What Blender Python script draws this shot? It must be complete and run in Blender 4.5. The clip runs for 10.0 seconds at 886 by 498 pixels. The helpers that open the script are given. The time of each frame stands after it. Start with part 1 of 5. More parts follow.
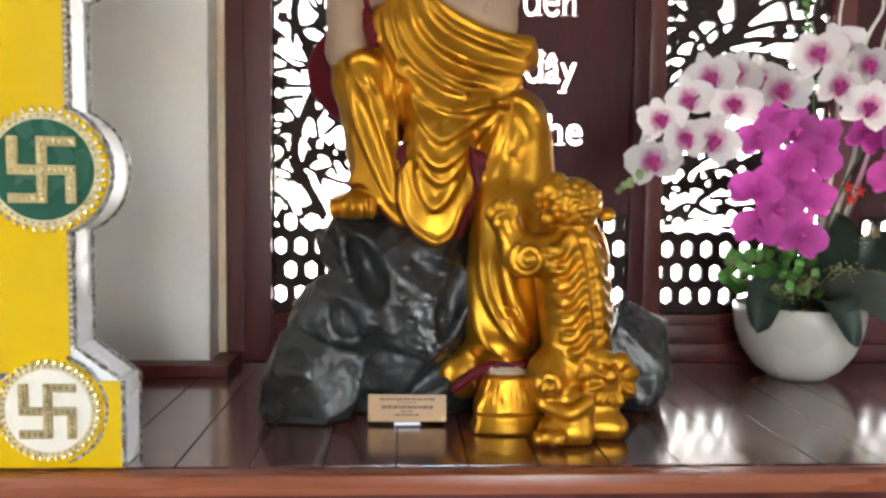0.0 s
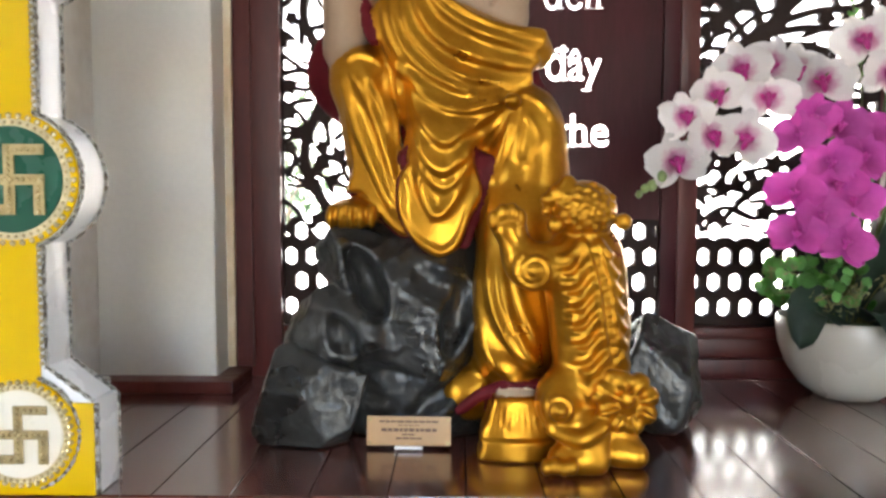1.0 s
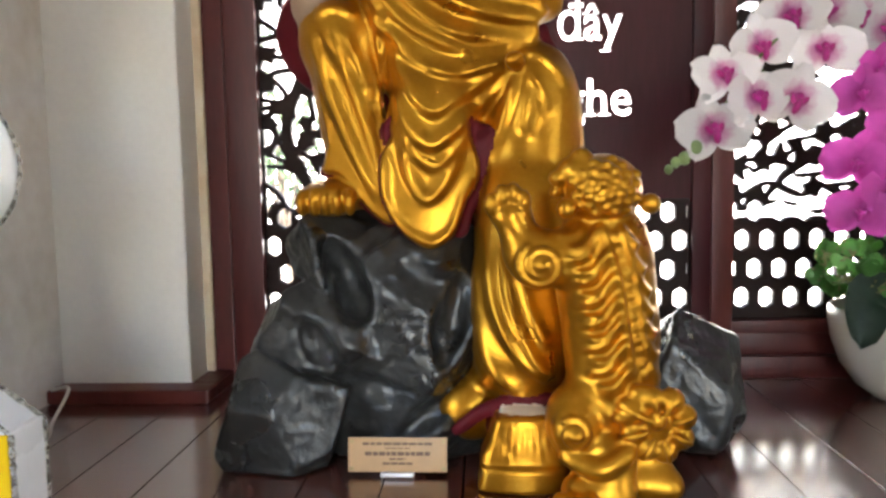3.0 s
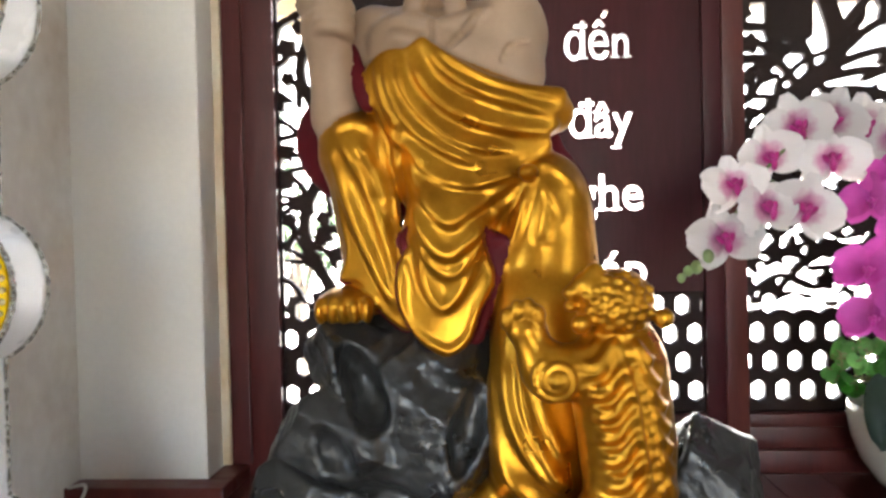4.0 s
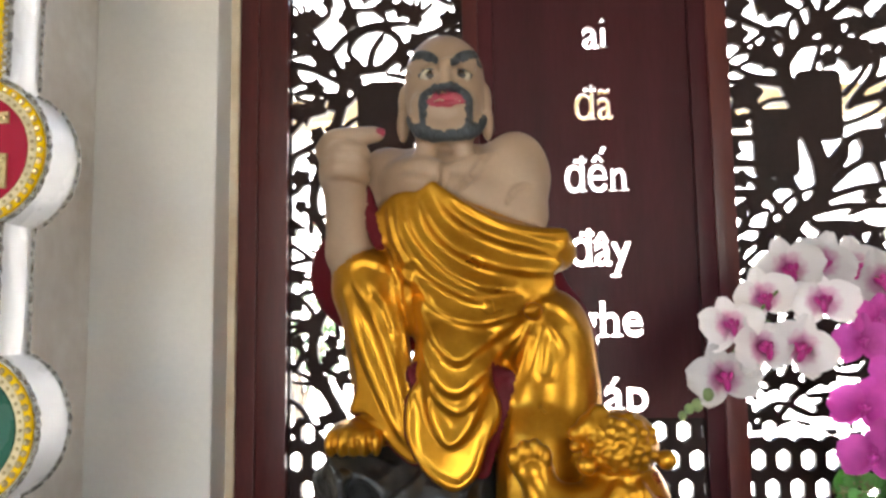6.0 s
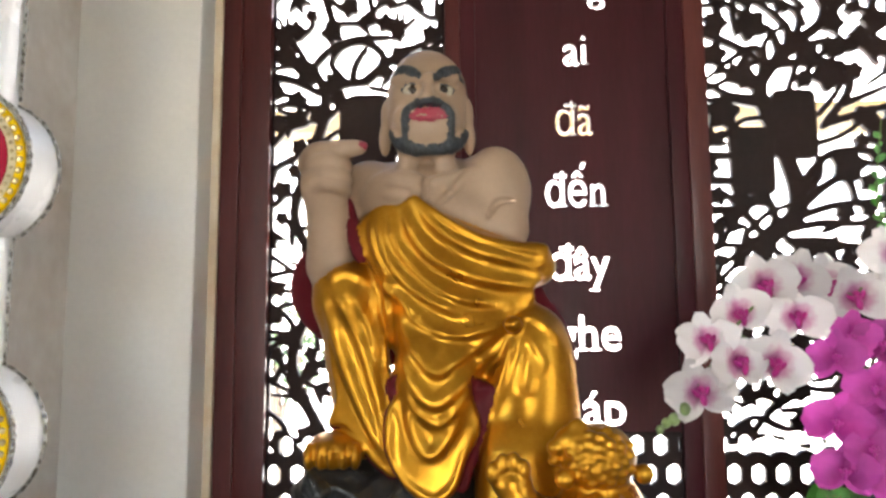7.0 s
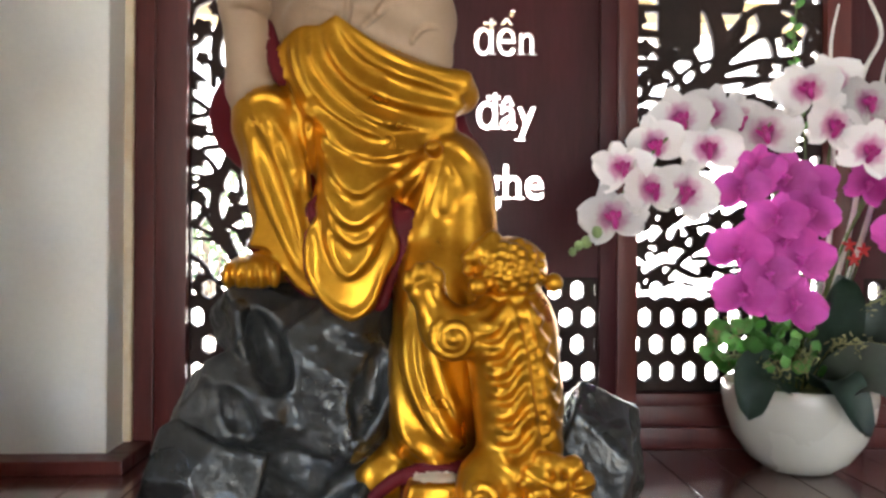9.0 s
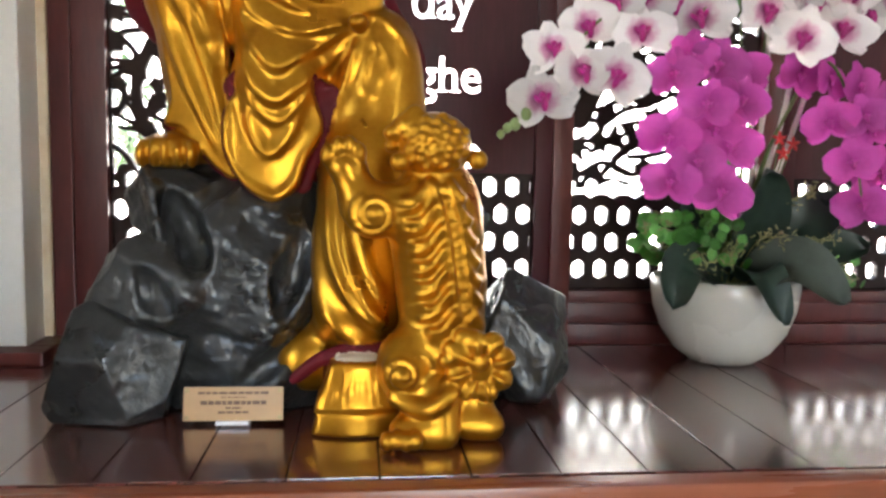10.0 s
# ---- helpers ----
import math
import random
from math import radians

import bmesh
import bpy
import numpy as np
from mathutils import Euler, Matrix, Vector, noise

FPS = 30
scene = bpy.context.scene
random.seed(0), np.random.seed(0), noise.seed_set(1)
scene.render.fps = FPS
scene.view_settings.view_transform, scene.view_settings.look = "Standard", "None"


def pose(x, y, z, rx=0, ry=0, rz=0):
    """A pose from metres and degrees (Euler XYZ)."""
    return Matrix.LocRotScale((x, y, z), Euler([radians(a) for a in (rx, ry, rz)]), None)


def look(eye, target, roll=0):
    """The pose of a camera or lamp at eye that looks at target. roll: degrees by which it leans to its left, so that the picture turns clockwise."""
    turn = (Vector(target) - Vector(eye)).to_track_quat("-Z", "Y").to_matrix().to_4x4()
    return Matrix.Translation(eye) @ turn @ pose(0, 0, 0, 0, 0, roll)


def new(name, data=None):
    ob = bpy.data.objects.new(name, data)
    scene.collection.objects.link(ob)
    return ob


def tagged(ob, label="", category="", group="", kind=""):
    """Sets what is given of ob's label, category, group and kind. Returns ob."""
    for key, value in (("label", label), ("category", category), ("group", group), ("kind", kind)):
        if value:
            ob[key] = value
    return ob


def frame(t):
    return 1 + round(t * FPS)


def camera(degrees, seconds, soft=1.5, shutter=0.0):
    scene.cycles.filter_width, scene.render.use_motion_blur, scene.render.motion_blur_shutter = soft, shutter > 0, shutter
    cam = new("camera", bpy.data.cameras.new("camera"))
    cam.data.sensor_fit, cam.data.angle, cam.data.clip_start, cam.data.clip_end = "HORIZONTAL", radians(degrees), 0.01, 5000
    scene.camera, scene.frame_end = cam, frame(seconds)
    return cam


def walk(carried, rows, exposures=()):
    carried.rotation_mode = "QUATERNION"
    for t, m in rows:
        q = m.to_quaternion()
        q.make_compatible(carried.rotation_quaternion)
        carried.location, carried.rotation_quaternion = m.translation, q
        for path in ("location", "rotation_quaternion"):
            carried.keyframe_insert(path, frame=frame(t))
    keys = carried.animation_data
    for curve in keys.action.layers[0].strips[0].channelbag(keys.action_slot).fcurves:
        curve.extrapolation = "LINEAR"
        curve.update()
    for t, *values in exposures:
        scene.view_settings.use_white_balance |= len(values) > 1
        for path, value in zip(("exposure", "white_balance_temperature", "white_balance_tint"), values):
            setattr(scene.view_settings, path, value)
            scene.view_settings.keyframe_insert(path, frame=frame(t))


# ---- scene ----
cam = camera(59.5, 10.0, soft=2.8)
METRES, EYE, TILT, LEAN, TURN = 0.9, 0.47, 0.0, 0.0, -2.9
ROWS = [
    (0.0, 0.0, 0.0, 0.0, 0.05, -4.19, -0.73),
    (0.5, 0.0454, 0.0933, 0.0194, 2.21, -3.44, -0.04),
    (1.0, 0.1051, 0.1304, 0.0006, 3.98, -3.76, -0.07),
    (1.5, 0.1114, 0.2088, -0.0371, 4.46, -5.18, 0.77),
    (2.0, 0.1329, 0.3126, -0.067, 4.84, -6.4, 0.91),
    (3.5, 0.1442, 0.3985, 0.0542, 6.12, -3.5, 1.2),
    (4.0, 0.1435, 0.3777, 0.0935, 6.62, -0.94, 1.36),
    (4.5, 0.1427, 0.3569, 0.1233, 6.79, 1.31, 1.33),
    (5.0, 0.1398, 0.3396, 0.1457, 6.8, 3.23, 1.2),
    (5.5, 0.1354, 0.3236, 0.1629, 6.75, 4.93, 1.02),
    (7.0, 0.1316, 0.3041, 0.1693, 4.93, 7.01, 0.44),
    (7.5, 0.1458, 0.305, 0.1419, 3.69, 6.18, 0.32),
    (8.0, 0.1525, 0.3055, 0.0952, 2.42, 4.57, 0.17),
    (8.5, 0.1616, 0.3067, 0.0468, 1.3, 2.49, -0.04),
    (9.0, 0.1635, 0.3093, 0.0102, 0.28, 0.1, -0.35),
    (9.5, 0.1914, 0.3217, -0.0372, -0.49, -2.27, -0.79),
    (10.0, 0.2198, 0.336, -0.0758, -3.04, -5.21, -1.02),
]
walk(cam, [(t, pose(0, 0, EYE, TILT, LEAN, TURN) @ pose(METRES * x, METRES * y, METRES * z, 90 + pitch, roll, yaw)) for t, x, y, z, yaw, pitch, roll in ROWS],
     exposures=[(0.0, 4.0), (10.0, 4.0)])

# ---- world, sun, large lights ----
world = bpy.data.worlds.new("world")
scene.world = world
world.use_nodes = True
wn = world.node_tree.nodes
sky = wn.new("ShaderNodeTexSky")
sky.sky_type = "NISHITA"
sky.sun_disc = False
sky.sun_elevation = radians(60)
sky.sun_rotation = radians(160)
wn["Background"].inputs["Strength"].default_value = 0.15
world.node_tree.links.new(sky.outputs["Color"], wn["Background"].inputs["Color"])

sun_data = bpy.data.lights.new("sun", "SUN")
sun_data.energy, sun_data.angle, sun_data.color = 5.0, radians(0.5), (1.0, 0.95, 0.86)
sun_lamp = new("sun", sun_data)
sun_lamp.matrix_world = look((0, 0, 20), (-3.0, 11.0, 0))


def fill_lamp(name, eye, target, sx, sz, watts, color=(1.0, 0.925, 0.90)):
    data = bpy.data.lights.new(name, "AREA")
    data.shape, data.size, data.size_y, data.energy, data.color = "RECTANGLE", sx, sz, watts, color
    ob = new(name, data)
    ob.matrix_world = look(eye, target)
    return ob


# area lamps added as fill, set low in the hall's assumed, unseen doorways
fill_lamp("south_fill", (0.3, -3.85, 0.25), (0.1, 2, 0.15), 1.1, 1.4, 1.50)
fill_lamp("west_fill", (-3.15, -0.6, 0.25), (0.2, 1.7, 0.2), 1.0, 1.4, 1.40)
# added only to brighten the niche wall and pillar from the east
fill_lamp("east_fill", (3.95, -1.87, 0.30), (-0.65, 2.0, 0.25), 0.6, 1.2, 0.65)


# ---- materials ----
def mat(name, base, rough=0.6, metal=0.0, vary=0.25, scale=6.0, fine=60.0, bump=0.15, stretch=(1, 1, 1), dark=None,
        coat=0.0, rough_vary=0.12, spec=0.5, per_object=0.0, bump_scale=None, trans=0.0, coat_rough=0.16, coat_ior=1.5):
    """Procedural surface: broad and fine variation of colour and gloss, with a fine relief."""
    m = bpy.data.materials.new(name)
    m.use_nodes = True
    nt = m.node_tree
    n, l = nt.nodes, nt.links
    bs = n["Principled BSDF"]
    tc = n.new("ShaderNodeTexCoord")
    mp = n.new("ShaderNodeMapping")
    mp.inputs["Scale"].default_value = stretch
    l.new(tc.outputs["Object"], mp.inputs["Vector"])
    big, small = n.new("ShaderNodeTexNoise"), n.new("ShaderNodeTexNoise")
    big.inputs["Scale"].default_value, small.inputs["Scale"].default_value = scale, fine
    big.inputs["Detail"].default_value, small.inputs["Detail"].default_value = 5, 4
    l.new(mp.outputs[0], big.inputs["Vector"])
    l.new(mp.outputs[0], small.inputs["Vector"])
    add = n.new("ShaderNodeMath")
    add.operation = "MULTIPLY_ADD"
    add.inputs[1].default_value = 0.35
    l.new(small.outputs[0], add.inputs[0])
    l.new(big.outputs[0], add.inputs[2])
    fac = add.outputs[0]
    if per_object:
        oi = n.new("ShaderNodeObjectInfo")
        a2 = n.new("ShaderNodeMath")
        a2.operation = "MULTIPLY_ADD"
        a2.inputs[1].default_value = per_object
        l.new(oi.outputs["Random"], a2.inputs[0])
        l.new(fac, a2.inputs[2])
        fac = a2.outputs[0]
    ramp = n.new("ShaderNodeValToRGB")
    ramp.color_ramp.elements[0].position, ramp.color_ramp.elements[1].position = 0.4, 0.95
    lo = dark if dark else tuple(c * (1 - vary) for c in base)
    hi = base if dark else tuple(min(1, c * (1 + vary)) for c in base)
    ramp.color_ramp.elements[0].color, ramp.color_ramp.elements[1].color = (*lo, 1), (*hi, 1)
    l.new(fac, ramp.inputs[0])
    l.new(ramp.outputs[0], bs.inputs["Base Color"])
    rr = n.new("ShaderNodeMapRange")
    rr.inputs["From Min"].default_value, rr.inputs["From Max"].default_value = 0.3, 0.8
    rr.inputs["To Min"].default_value, rr.inputs["To Max"].default_value = max(0.02, rough - rough_vary), min(1, rough + rough_vary)
    l.new(big.outputs[0], rr.inputs["Value"])
    l.new(rr.outputs[0], bs.inputs["Roughness"])
    bs.inputs["Metallic"].default_value = metal
    bs.inputs["Specular IOR Level"].default_value = spec
    bs.inputs["Coat Weight"].default_value = coat
    bs.inputs["Coat Roughness"].default_value = coat_rough
    bs.inputs["Coat IOR"].default_value = coat_ior
    if trans:
        bs.inputs["Subsurface Weight"].default_value = trans
        bs.inputs["Subsurface Radius"].default_value = (0.02, 0.015, 0.02)
        bs.inputs["Subsurface Scale"].default_value = 0.5
    if bump:
        bp = n.new("ShaderNodeBump")
        bp.inputs["Strength"].default_value, bp.inputs["Distance"].default_value = bump, 0.004
        if bump_scale:
            bn = n.new("ShaderNodeTexNoise")
            bn.inputs["Scale"].default_value, bn.inputs["Detail"].default_value = bump_scale, 6
            l.new(mp.outputs[0], bn.inputs["Vector"])
            l.new(bn.outputs[0], bp.inputs["Height"])
        else:
            l.new(small.outputs[0], bp.inputs["Height"])
        l.new(bp.outputs[0], bs.inputs["Normal"])
    return m


M_wood = mat("mahogany", (0.088, 0.014, 0.012), 0.42, spec=0.35, vary=0.4, scale=3, fine=40, stretch=(6, 6, 0.6), bump=0.12)
M_wood_red = mat("red_mahogany", (0.118, 0.024, 0.018), 0.40, spec=0.35, vary=0.35, scale=3, fine=40, stretch=(6, 6, 0.6), bump=0.12)
M_panel = mat("dark_panel", (0.062, 0.011, 0.014), 0.45, spec=0.2, vary=0.35, scale=2.5, fine=35, stretch=(5, 5, 0.5), bump=0.1)
M_carved = mat("carved_wood", (0.026, 0.013, 0.011), 0.65, spec=0.25, vary=0.4, scale=8, fine=60, bump=0.25)
M_plank = mat("floor_plank", (0.105, 0.026, 0.018), 0.22, coat_rough=0.15, coat_ior=1.9, vary=0.45, scale=2.5, fine=30, stretch=(7, 0.7, 7), bump=0.04, coat=1.0, spec=0.8,
              rough_vary=0.05, per_object=0.25)
# red-brown board; the light on its edge is put into the lighter tone
M_nosing = mat("nosing", (0.30, 0.085, 0.038), 0.32, vary=0.3, scale=3, fine=30, stretch=(0.6, 6, 6), bump=0.08)
M_joint = mat("joint", (0.02, 0.012, 0.01), 0.8, vary=0.2)
M_plaster = mat("white_plaster", (0.86, 0.83, 0.77), 0.75, vary=0.07, scale=1.8, fine=90, bump=0.08, bump_scale=160)
M_stained = mat("stained_plaster", (0.86, 0.82, 0.77), 0.8, scale=3.5, fine=24, dark=(0.56, 0.48, 0.40), bump=0.15, bump_scale=90)
M_reveal = mat("yellowed_plaster", (0.88, 0.80, 0.64), 0.8, scale=5, fine=30, dark=(0.60, 0.44, 0.26), bump=0.3, bump_scale=60)
M_ceiling = mat("ceiling_paint", (0.7, 0.69, 0.66), 0.85, vary=0.06, scale=2, fine=50)
M_tile = mat("hall_floor", (0.42, 0.36, 0.30), 0.25, vary=0.12, scale=2, fine=40, bump=0.03)
M_gold = mat("gilt", (0.60, 0.292, 0.021), 0.34, metal=0.87, dark=(0.39, 0.158, 0.007), scale=9, fine=110, bump=0.10, rough_vary=0.07, bump_scale=70)
M_skin = mat("painted_flesh", (0.41, 0.280, 0.182), 0.5, vary=0.10, scale=9, fine=120, bump=0.05)
M_lining = mat("maroon_lining", (0.11, 0.006, 0.011), 0.6, spec=0.2, vary=0.25, scale=9, fine=80)
M_ink = mat("blue_black_paint", (0.075, 0.086, 0.093), 0.5, dark=(0.002, 0.003, 0.004), scale=230, fine=600, bump=0.5, stretch=(1, 1, 0.5))
M_lip = mat("lip_paint", (0.36, 0.035, 0.06), 0.4, vary=0.2, scale=30)
M_eye = mat("eye_paint", (0.50, 0.43, 0.31), 0.3, vary=0.05)
M_pupil = mat("pupil_paint", (0.03, 0.018, 0.01), 0.2, vary=0.1)
M_cream = mat("cream_paint", (0.70, 0.58, 0.42), 0.5, vary=0.1, scale=20)
M_rock = mat("painted_rock", (0.041, 0.042, 0.041), 0.33, coat=0.3, dark=(0.006, 0.007, 0.007), scale=7, fine=70, bump=0.75, rough_vary=0.12, bump_scale=60)
M_yellow = mat("yellow_acrylic", (0.74, 0.47, 0.004), 0.13, vary=0.06, scale=3, fine=30, bump=0.0, rough_vary=0.04)
M_white = mat("white_acrylic", (0.86, 0.86, 0.87), 0.3, vary=0.05, scale=5, bump=0.02)
M_silver = mat("silver_glitter", (0.62, 0.60, 0.55), 0.3, metal=0.85, dark=(0.10, 0.09, 0.07), scale=120, fine=400, bump=1.0, rough_vary=0.2)
M_bead = mat("bead", (0.62, 0.49, 0.24), 0.15, metal=0.35, vary=0.2, scale=80)
M_green = mat("green_acrylic", (0.012, 0.085, 0.052), 0.25, vary=0.1, scale=5)
M_red = mat("red_acrylic", (0.36, 0.012, 0.035), 0.25, vary=0.1, scale=5)
M_ivory = mat("ivory_acrylic", (0.84, 0.78, 0.66), 0.3, vary=0.05, scale=5)
M_pale = mat("pale_gold", (0.62, 0.52, 0.30), 0.45, metal=0.2, vary=0.15, scale=60)
M_brass = mat("dull_brass", (0.42, 0.33, 0.16), 0.4, metal=0.5, vary=0.3, scale=60)
M_pot = mat("glazed_ceramic", (0.66, 0.63, 0.56), 0.3, vary=0.04, scale=4, bump=0.03, coat=0.3)
M_leaf = mat("orchid_leaf", (0.035, 0.065, 0.045), 0.38, vary=0.35, scale=12, fine=60, bump=0.15)
M_leaf_grey = mat("grey_leaf", (0.10, 0.12, 0.09), 0.45, vary=0.25, scale=12, fine=60, bump=0.15)
M_round = mat("round_leaf", (0.15, 0.38, 0.09), 0.4, vary=0.4, scale=25, fine=80, bump=0.1, per_object=0.2)
M_sprig = mat("pale_sprig", (0.33, 0.32, 0.14), 0.6, vary=0.35, scale=40)
M_stem = mat("green_stem", (0.12, 0.17, 0.05), 0.5, vary=0.3, scale=30)
M_twig = mat("white_twig", (0.70, 0.66, 0.60), 0.6, vary=0.15, scale=30)
M_bud = mat("green_bud", (0.20, 0.27, 0.10), 0.5, vary=0.3, scale=40)
M_card = mat("card", (0.50, 0.31, 0.155), 0.5, vary=0.08, scale=30, fine=200, bump=0.03)
M_print = mat("print", (0.16, 0.09, 0.055), 0.6, vary=0.1)
M_concrete = mat("courtyard_paving", (0.74, 0.71, 0.66), 0.8, vary=0.12, scale=0.6, fine=20)
M_outwall = mat("courtyard_wall", (0.82, 0.80, 0.75), 0.8, vary=0.05, scale=0.6, fine=20)
M_ochre = mat("ochre_beam", (0.12, 0.075, 0.026), 0.7, vary=0.1, scale=2)
M_bark = mat("shrub_bark", (0.10, 0.075, 0.055), 0.9, vary=0.3, scale=12, fine=80, bump=0.4)
M_shrub = mat("shrub_leaf", (0.045, 0.085, 0.028), 0.5, vary=0.5, scale=9, fine=60)
M_cable = mat("cable", (0.60, 0.56, 0.50), 0.4, vary=0.1)
M_redflower = mat("red_bloom", (0.55, 0.02, 0.02), 0.5, vary=0.2, scale=40)


def petal_mat(name, rim, core, edge_pos, vein, blush=None):
    """Petal: core colour spreading into the rim colour, with fine veins; the distance from the heart is stored on the mesh."""
    m = bpy.data.materials.new(name)
    m.use_nodes = True
    n, l = m.node_tree.nodes, m.node_tree.links
    bs = n["Principled BSDF"]
    at = n.new("ShaderNodeAttribute")
    at.attribute_name = "heart"
    tc = n.new("ShaderNodeTexCoord")
    nz = n.new("ShaderNodeTexNoise")
    nz.inputs["Scale"].default_value, nz.inputs["Detail"].default_value = 90, 5
    l.new(tc.outputs["Object"], nz.inputs["Vector"])
    md = n.new("ShaderNodeMath")
    md.operation = "MULTIPLY_ADD"
    md.inputs[1].default_value = vein
    l.new(nz.outputs[0], md.inputs[0])
    l.new(at.outputs["Fac"], md.inputs[2])
    ramp = n.new("ShaderNodeValToRGB")
    e = ramp.color_ramp.elements
    e[0].position, e[0].color = edge_pos[0], (*core, 1)
    e[1].position, e[1].color = edge_pos[1], (*rim, 1)
    if blush:
        mid = e.new(edge_pos[0] * 0.55 + edge_pos[1] * 0.45)
        mid.color = (*blush, 1)
    l.new(md.outputs[0], ramp.inputs[0])
    oi = n.new("ShaderNodeObjectInfo")
    rg = n.new("ShaderNodeMapRange")
    rg.inputs["To Min"].default_value, rg.inputs["To Max"].default_value = 0.72, 1.18
    l.new(oi.outputs["Random"], rg.inputs["Value"])
    hs = n.new("ShaderNodeHueSaturation")
    l.new(rg.outputs[0], hs.inputs["Value"])
    l.new(ramp.outputs[0], hs.inputs["Color"])
    l.new(hs.outputs[0], bs.inputs["Base Color"])
    bs.inputs["Roughness"].default_value = 0.55
    bp = n.new("ShaderNodeBump")
    bp.inputs["Strength"].default_value, bp.inputs["Distance"].default_value = 0.25, 0.002
    l.new(nz.outputs[0], bp.inputs["Height"])
    l.new(bp.outputs[0], bs.inputs["Normal"])
    tr = n.new("ShaderNodeBsdfTranslucent")
    l.new(hs.outputs[0], tr.inputs["Color"])
    mx = n.new("ShaderNodeMixShader")
    mx.inputs[0].default_value = 0.38
    l.new(bs.outputs[0], mx.inputs[1])
    l.new(tr.outputs[0], mx.inputs[2])
    l.new(mx.outputs[0], n["Material Output"].inputs["Surface"])
    return m


M_petal_white = petal_mat("white_petal", (0.80, 0.75, 0.73), (0.40, 0.02, 0.20), (0.32, 0.76), 0.42, blush=(0.62, 0.30, 0.44))
M_petal_pink = petal_mat("magenta_petal", (0.62, 0.075, 0.42), (0.38, 0.012, 0.22), (0.25, 0.95), 0.5)
M_lip_pink = mat("magenta_lip", (0.50, 0.03, 0.30), 0.5, vary=0.25, scale=60)
M_lip_orchid = mat("orchid_lip", (0.40, 0.015, 0.18), 0.5, vary=0.25, scale=60)


# ---- mesh helpers ----
def mesh_ob(name, me, material, parent=None, label=""):
    for mm in (material if isinstance(material, (list, tuple)) else [material]):
        me.materials.append(mm)
    ob = new(name, me)
    if parent is not None:
        ob.parent = parent
    if label:
        ob["label"] = label
    return ob


def part(name, bm, material, parent=None, label="", smooth=True):
    """Links a bmesh as one mesh object, under a thing or a part."""
    me = bpy.data.meshes.new(name)
    bmesh.ops.recalc_face_normals(bm, faces=bm.faces)
    bm.to_mesh(me)
    bm.free()
    if smooth:
        for p in me.polygons:
            p.use_smooth = True
        me.set_sharp_from_angle(angle=radians(38))
    return mesh_ob(name, me, material, parent, label)


def thing(name, at=(0, 0, 0)):
    ob = new(name)
    ob.empty_display_size = 0.05
    ob.location = at
    return ob


def box(x0, x1, y0, y1, z0, z1, bevel=0.0, bm=None, turn=None):
    bm = bm or bmesh.new()
    m = Matrix.LocRotScale(((x0 + x1) / 2, (y0 + y1) / 2, (z0 + z1) / 2), None, (x1 - x0, y1 - y0, z1 - z0))
    if turn is not None:
        m = turn @ m
    r = bmesh.ops.create_cube(bm, size=1, matrix=m)
    if bevel:
        vs = set(r["verts"])
        bmesh.ops.bevel(bm, geom=[e for e in bm.edges if e.verts[0] in vs], offset=bevel, segments=2, affect="EDGES", profile=0.6)
    return bm


def disc(cx, y0, y1, cz, r, bm=None, seg=48, bevel=0.0):
    """A round plate that lies in the x-z plane."""
    bm = bm or bmesh.new()
    res = bmesh.ops.create_cone(bm, cap_ends=True, segments=seg, radius1=r, radius2=r, depth=abs(y1 - y0),
                                matrix=pose(cx, (y0 + y1) / 2, cz, 90, 0, 0))
    if bevel:
        vs = set(res["verts"])
        bmesh.ops.bevel(bm, geom=[e for e in bm.edges if e.verts[0] in vs and len(e.link_faces) == 2 and any(len(f.verts) > 4 for f in e.link_faces)],
                        offset=bevel, segments=2, affect="EDGES")
    return bm


def tube(points, radii, bm=None, seg=8):
    """A round bar swept along points."""
    bm = bm or bmesh.new()
    pts = [Vector(p) for p in points]
    rings = []
    up = Vector((0.13, 0.31, 0.94))
    for i, p in enumerate(pts):
        d = (pts[min(i + 1, len(pts) - 1)] - pts[max(i - 1, 0)]).normalized()
        a = d.cross(up).normalized()
        b = d.cross(a)
        r = radii[i] if isinstance(radii, (list, tuple)) else radii
        rings.append([bm.verts.new(p + (a * math.cos(k * 2 * math.pi / seg) + b * math.sin(k * 2 * math.pi / seg)) * r) for k in range(seg)])
    for r0, r1 in zip(rings, rings[1:]):
        for k in range(seg):
            bm.faces.new((r0[k], r0[(k + 1) % seg], r1[(k + 1) % seg], r1[k]))
    bm.faces.new(rings[0][::-1])
    bm.faces.new(rings[-1])
    return bm


def curve_pts(pts, n=24):
    """A smooth line through a few points."""
    p = [Vector(q) for q in pts]
    p = [p[0] * 2 - p[1]] + p + [p[-1] * 2 - p[-2]]
    out = []
    for i in range(1, len(p) - 2):
        for k in range(n // (len(p) - 3)):
            t = k / (n // (len(p) - 3))
            a, b, c, d = p[i - 1], p[i], p[i + 1], p[i + 2]
            out.append(0.5 * ((2 * b) + (c - a) * t + (2 * a - 5 * b + 4 * c - d) * t * t + (3 * b - a - 3 * c + d) * t ** 3))
    out.append(p[-2])
    return out


